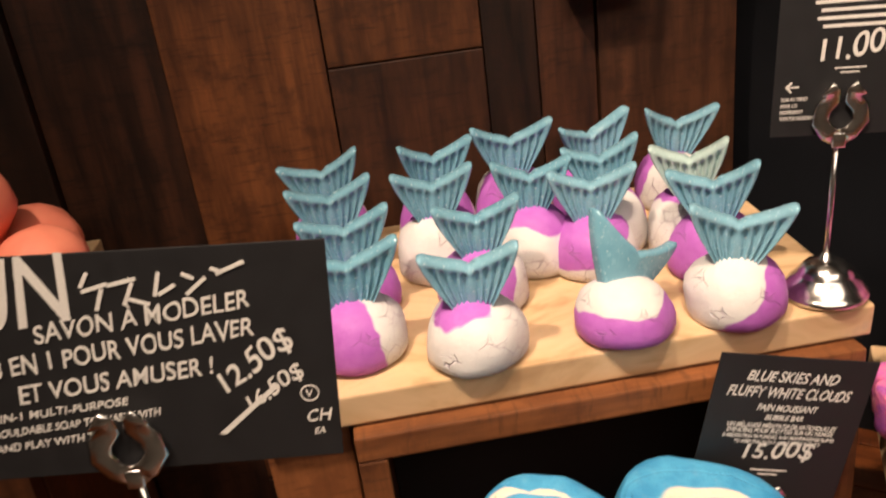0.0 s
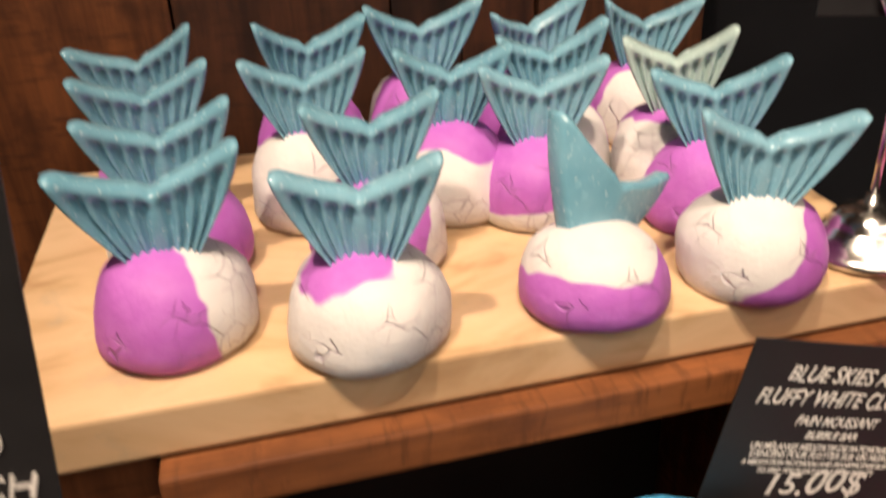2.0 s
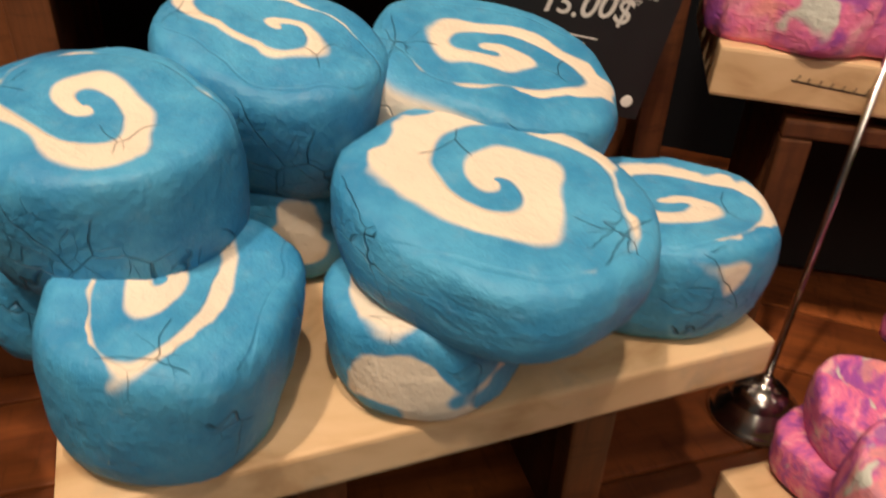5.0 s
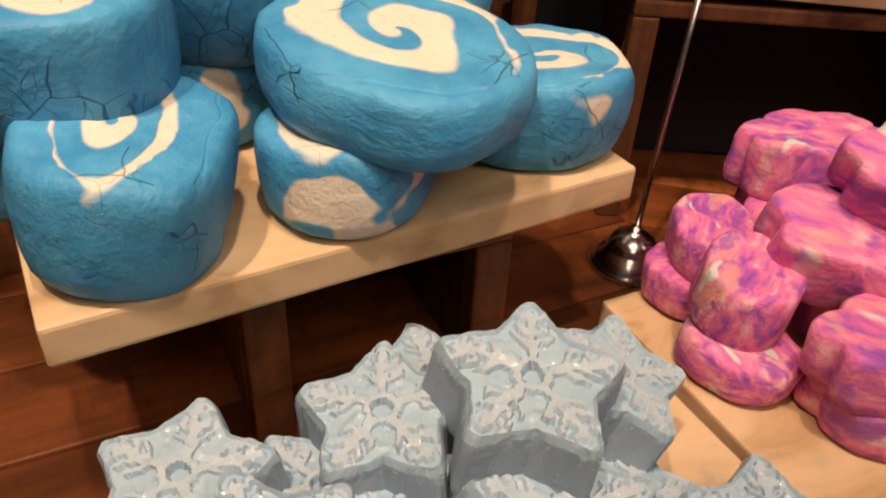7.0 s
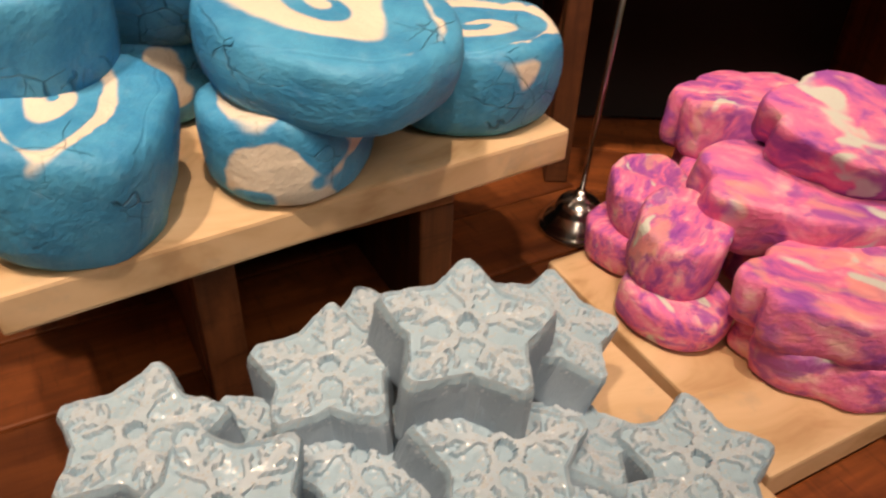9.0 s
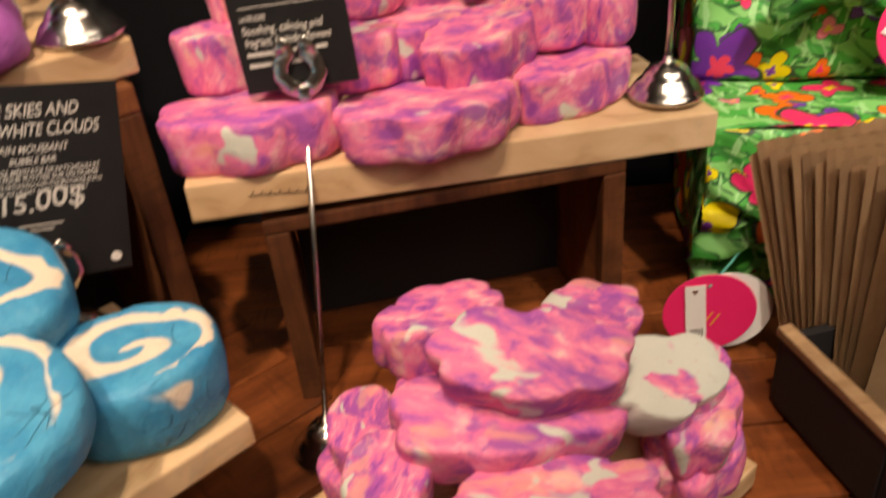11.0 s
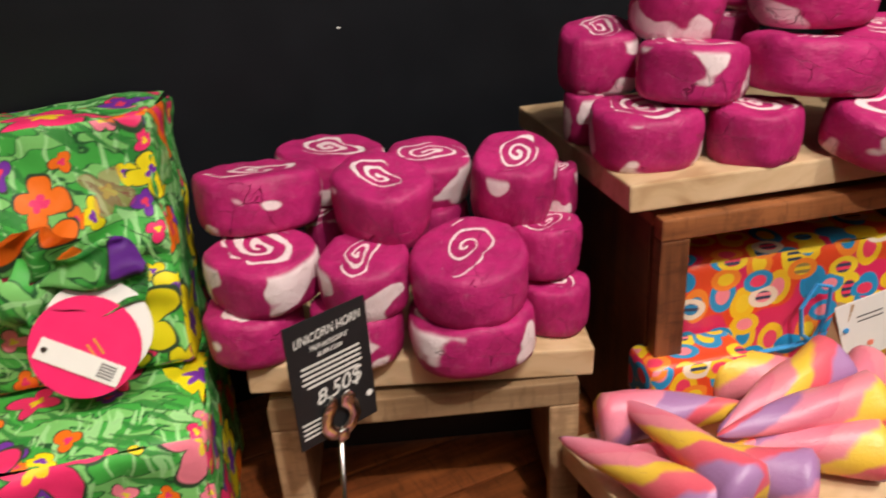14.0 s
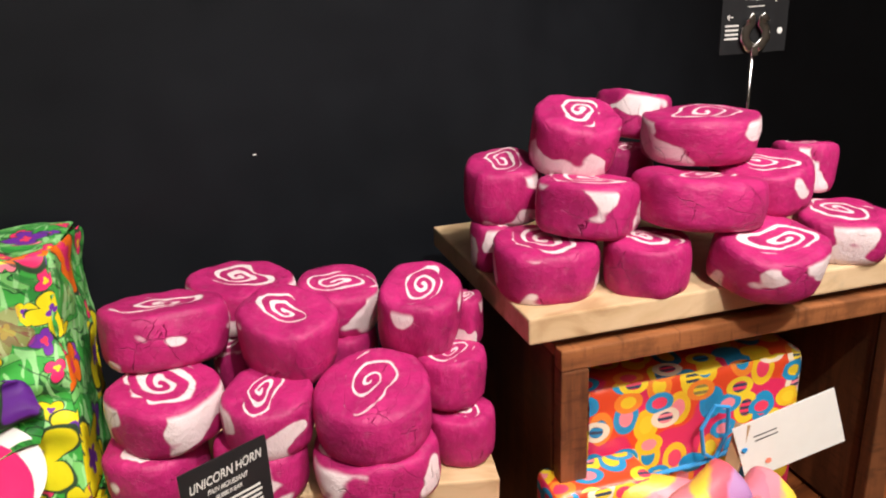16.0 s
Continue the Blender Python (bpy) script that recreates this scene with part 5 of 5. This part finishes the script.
# ---- price signs ----
def lettering(card, words, size, x, z, shear=0.25, align="LEFT", width=0.0, turn=0.0, name="lettering"):
    """Handwritten words on a card; width: their whole length; turn: degrees by which the line climbs."""
    data = bpy.data.curves.new(name, "FONT")
    data.body, data.size, data.shear, data.align_x, data.extrude, data.offset = words, size, shear, align, 0.00012, size * 0.010
    ob = new(name, data)
    deps = bpy.context.evaluated_depsgraph_get()
    me = bpy.data.meshes.new_from_object(ob.evaluated_get(deps))
    bpy.data.objects.remove(ob)
    me.materials.clear()
    me.materials.append(CHALK)
    long = max(v.co.x for v in me.vertices) - min(v.co.x for v in me.vertices)
    wobble = random.Random(len(words) + int(size * 1e5))
    for v in me.vertices:
        cell = Vector((v.co.x / size * 1.3, v.co.y / size * 1.1, len(words)))
        v.co.y += 0.10 * size * noise.noise(cell)
        v.co.x += 0.06 * size * noise.noise(cell + Vector((7, 3, 0)))
    part(name, me, CHALK, card, m=pose(x, -0.0009, z, 90, 0, 0) @ pose(0, 0, 0, 0, 0, turn) @ Matrix.Diagonal((width / long if width else 1, 1, 1, 1)))


def bars(card, widths, x, z, gap, high, centre=False):
    for k, w in enumerate(widths):
        part("text_bar", box(w, 0.0004, high, (x if centre else x + w / 2, -0.0009, z - gap * k)), CHALK, card)


BASE_MESH = mesh_of("base", lathe([(1.15 * r, 1.15 * z) for r, z in [(0, 0), (0.0255, 0), (0.0265, 0.0015), (0.0265, 0.0032), (0.0252, 0.0042), (0.0242, 0.0060), (0.0215, 0.0102), (0.0175, 0.0140), (0.0168, 0.0150),
                                   (0.0160, 0.0172), (0.0125, 0.0212), (0.0075, 0.0240), (0.0034, 0.0252), (0.0030, 0.0290), (0, 0.0290)]], 40), CHROME, True)


def clip_mesh():
    bm = bmesh.new()
    for s in (-1, 1):
        b = tube([(0, 0, 0), (s * 0.007, 0, 0.004), (s * 0.0120, 0, 0.011), (s * 0.0108, 0, 0.019), (s * 0.0058, 0, 0.025), (s * 0.0062, -0.001, 0.029), (s * 0.0100, -0.003, 0.032)], 0.0012, 8, 4.6)
        me = bpy.data.meshes.new("tmp")
        b.to_mesh(me)
        b.free()
        bm.from_mesh(me)
        bpy.data.meshes.remove(me)
    box(0.008, 0.003, 0.010, (0, 0, -0.001), 0.001, bm)
    return bm


CLIP_MESH = mesh_of("clip", clip_mesh(), CHROME, True)


def sign(base, high, lean, card_yaw, card_roll, width, height, drop, label, rod=True, tilt=0, thick=0.0021):
    """A card in a steel clip on a rod. lean: how far the rod's top stands off its foot, x and y. drop: how far the card reaches below the clip's top."""
    ob = thing("price_sign", pose(*base), label, "price sign")
    if rod:
        part("base", BASE_MESH, CHROME, ob, "domed polished steel base")
        part("rod", tube([(0, 0, 0.026), (lean[0] * 0.5, lean[1] * 0.5, 0.026 + (high - 0.026) / 2), (lean[0], lean[1], high)], thick, 8), CHROME, ob, "thin steel rod", True)
        part("clip", CLIP_MESH, CHROME, ob, "bent steel clip", m=pose(lean[0], lean[1], high, 0, card_roll * 0.5, card_yaw) @ pose(0, -0.0035, 0) @ Matrix.Scale(1.1 * (thick / 0.0021) ** 0.4, 4))
    card = part("card", box(width, 0.0012, height, (0, 0, 0), 0.0004), CARD, ob, "black card with white handwriting", m=pose(lean[0], lean[1], high + 0.022, tilt, card_roll, card_yaw) @ pose(0, 0, height / 2 - drop))
    return card


# Modelling soap sign.
c = sign((-0.113, 0.462, 1.100), 0.183, (0, 0), -2, 5.5, 0.208, 0.116, 0.020, "wide black sign with handwritten white prices")
lettering(c, "FUN", 0.046, -0.074, 0.0200, 0.3, width=0.066, turn=6)
for k, (x, z, w, t) in enumerate(((-0.004, 0.040, 0.008, 60), (0.000, 0.036, 0.012, 15), (0.001, 0.030, 0.011, 70), (0.012, 0.038, 0.013, 12), (0.014, 0.032, 0.012, 65), (0.018, 0.028, 0.010, -20),
                                  (0.027, 0.036, 0.012, 75), (0.031, 0.033, 0.009, 30), (0.041, 0.039, 0.006, -30), (0.044, 0.034, 0.012, 40), (0.054, 0.041, 0.006, -25), (0.060, 0.042, 0.014, 22))):
    part("brush_stroke", box(w, 0.0004, 0.0018, (0, 0, 0)), CHALK, c, m=pose(x + 0.001, -0.0009, z + 0.005, 0, -t, 0))
lettering(c, "SAVON À MODELER", 0.0135, -0.030, 0.0150, 0.25, width=0.098, turn=7)
lettering(c, "3 EN 1 POUR VOUS LAVER", 0.0135, -0.052, -0.0020, 0.25, width=0.120, turn=7)
lettering(c, "ET VOUS AMUSER !", 0.0130, -0.044, -0.0160, 0.25, width=0.092, turn=6)
for k, w in enumerate((0.066, 0.080, 0.058)):
    lettering(c, ("3-IN-1 MULTI-PURPOSE", "MOULDABLE SOAP TO WASH WITH", "AND PLAY WITH TOO!")[k], 0.0058, -0.060, -0.026 - 0.0082 * k, 0.25, width=w, turn=5)
lettering(c, "12.50$", 0.0160, 0.049, -0.0200, 0.3, width=0.044, turn=36)
lettering(c, "/", 0.036, 0.046, -0.0400, 0.8)
lettering(c, "16.50$", 0.0115, 0.060, -0.0300, 0.3, width=0.034, turn=34)
lettering(c, "V", 0.0055, 0.0885, -0.0230, 0)
for k in range(12):
    part("ink_ring", box(0.0024, 0.0004, 0.0006), CHALK, c, m=pose(0.0905, -0.0009, -0.0210, 0, 30 * k, 0) @ pose(0, 0, 0.0042))
lettering(c, "CH", 0.0090, 0.087, -0.0370, 0.2)
lettering(c, "EA", 0.0050, 0.0905, -0.0445, 0.2)

# Sign on the tail board.
c = sign((0.342, 0.617, 1.2255), 0.118, (0.004, 0.004), -14, 2, 0.088, 0.118, 0.020, "black price card on a steel stand")
bars(c, [0.046, 0.052, 0.050, 0.056, 0.048, 0.052, 0.044], 0.006, 0.046, 0.0052, 0.0022, True)
lettering(c, "11.00$", 0.0215, -0.020, -0.008, 0.2, width=0.052, turn=5)
bars(c, [0.020, 0.012], 0.004, -0.013, 0.003, 0.0009, True)
lettering(c, "←", 0.012, -0.038, -0.028, 0)
for k, words in enumerate(("VOIR AU VERSO", "POUR LES", "INGRÉDIENTS", "TURN FOR INGREDIENTS")):
    lettering(c, words, 0.0036, -0.039, -0.0340 - 0.0044 * k, 0.15, width=(0.017, 0.011, 0.015, 0.024)[k])
part("text_bar", disc(0.0034, 0.0004, 20), WHITE_CARD, c, m=pose(0.036, -0.0008, -0.044, 90))

# Blue soap sign.
c = sign((0.256, 0.532, 1.047), 0.043, (0, 0.010), -6, 12, 0.106, 0.130, 0.013, "black price card with white lettering behind blue soaps")
lettering(c, "BLUE SKIES AND", 0.0112, -0.002, 0.046, 0.3, "CENTER", 0.062)
lettering(c, "FLUFFY WHITE CLOUDS", 0.0112, -0.002, 0.034, 0.3, "CENTER", 0.084)
lettering(c, "PAIN MOUSSANT", 0.0070, 0, 0.0235, 0.3, "CENTER", 0.042)
lettering(c, "BUBBLE BAR", 0.0058, 0, 0.0165, 0.3, "CENTER", 0.026)
for k, (words, w) in enumerate((("UN MÉLANGE MÉDITATIF DE PATCHOULI ET", 0.076), ("D'ENCENS POUR FLOTTER SUR UN NUAGE", 0.074), ("A MEDITATION PATCHOULI AND FRANKINCENSE BLEND", 0.078), ("TO KEEP YOU FLOAT AWAY FROM REALITY", 0.060))):
    lettering(c, words, 0.0048 if k < 2 else 0.0038, 0, 0.0100 - 0.0043 * k, 0.25, "CENTER", w)
lettering(c, "15.00$", 0.0180, -0.025, -0.0155, 0.25, width=0.050, turn=3)
bars(c, [0.026, 0.014], 0, -0.0245, 0.0035, 0.0008, True)
part("text_bar", disc(0.0036, 0.0004, 20), WHITE_CARD, c, m=pose(0.043, -0.0008, -0.055, 90))

# Sign on the tall leaning rod.
c = sign((0.385, 0.460, TABLE), 0.268, (0.066, 0.056), -36, -2, 0.080, 0.136, 0.020, "black text card on a tall thin steel rod", thick=0.0023)
lettering(c, "LAVANDE", 0.0058, -0.034, 0.056, 0.25, width=0.019)
for k, (words, w) in enumerate((("Apaisantes et", 0.043), ("fragrantes, les", 0.045), ("fleurs de lavande", 0.054), ("procurent une", 0.046), ("relaxation intense.", 0.058))):
    lettering(c, words, 0.0108, -0.034, 0.043 - 0.0108 * k, 0.25, width=w)
bars(c, [0.066], 0, -0.008, 0.004, 0.0006, True)
lettering(c, "LAVENDER", 0.0052, -0.034, -0.017, 0.25, width=0.018)
for k, (words, w) in enumerate((("Soothing, calming and", 0.056), ("fragrant, lavender flowers", 0.060))):
    lettering(c, words, 0.0084, -0.034, -0.026 - 0.0082 * k, 0.25, width=w)
bars(c, [0.056, 0.040], -0.034, -0.040, 0.0078, 0.0026)

# Sleepy sign.
c = sign((0.712, 0.394, 1.119), 0.132, (-0.001, -0.002), -46, -3, 0.076, 0.114, 0.030, "black price card on a domed steel stand", thick=0.0027)
lettering(c, "SLEEPY", 0.0185, 0, 0.034, 0.2, "CENTER", 0.058, 2)
bars(c, [0.036, 0.020], 0, 0.026, 0.005, 0.0028, True)
bars(c, [0.064, 0.064, 0.064, 0.056], 0, 0.014, 0.0058, 0.0024, True)
lettering(c, "15.00$", 0.0165, -0.016, -0.0175, 0.2, width=0.044, turn=6)
bars(c, [0.016, 0.014, 0.017, 0.016], -0.035, -0.034, 0.0045, 0.0020)
part("text_bar", disc(0.0034, 0.0004, 20), WHITE_CARD, c, m=pose(0.033, -0.0008, -0.041, 90))

# Unicorn horn sign.
c = sign((0.936, 0.096, TABLE), 0.147, (0.040, 0.018), -22, 0, 0.072, 0.108, 0.022, "black price card on a thin steel rod")
lettering(c, "UNICORN HORN", 0.0105, 0, 0.036, 0.25, "CENTER", 0.060, 3)
lettering(c, "PAIN MOUSSANT", 0.0058, 0, 0.0275, 0.3, "CENTER", 0.034)
lettering(c, "BUBBLE BAR", 0.0050, 0, 0.0210, 0.3, "CENTER", 0.022)
bars(c, [0.052, 0.054, 0.052, 0.054, 0.046], 0, 0.0155, 0.0044, 0.0018, True)
lettering(c, "8.50$", 0.0180, -0.018, -0.021, 0.3, width=0.044, turn=8)
bars(c, [0.016, 0.015, 0.016, 0.015], -0.032, -0.032, 0.0042, 0.0016)
part("text_bar", disc(0.003, 0.0004, 20), WHITE_CARD, c, m=pose(0.030, -0.0008, -0.032, 90))

# Sign behind the fuchsia pile.
c = sign((1.535, -0.202, 1.209), 0.182, (0, 0), -52, 0, 0.082, 0.112, 0.026, "black price card behind the fuchsia soaps")
lettering(c, "15.00$", 0.0180, -0.018, 0.000, 0.2, width=0.044)
bars(c, [0.020], 0, -0.007, 0.004, 0.0010, True)
lettering(c, "←", 0.010, -0.036, -0.020, 0)
bars(c, [0.016, 0.016, 0.016, 0.016], -0.036, -0.026, 0.0045, 0.0020)
part("text_bar", disc(0.0034, 0.0004, 20), WHITE_CARD, c, m=pose(0.032, -0.0008, -0.034, 90))

# Pencilled word on the edge of the pink soaps' board.
scrawl = new("pencil_mark", mesh_of("pencil_mark", box(0.046, 0.0003, 0.0006, (0, 0, 0)), CARD))
scrawl.matrix_basis = pose(0.357, 0.545, 1.126, 0, 1.7, K_ANGLE) @ pose(0.066, -0.0003, -0.016, 0, 4, 0)
tagged(scrawl, "thin dark pencil line on the board's edge", "pencil mark")
for k in range(7):
    part("stroke", box(0.0005, 0.0003, 0.0052 if k in (0, 6) else 0.0034), CARD, scrawl, m=pose(-0.020 + 0.0065 * k, 0, 0.0016, 0, 24, 0))
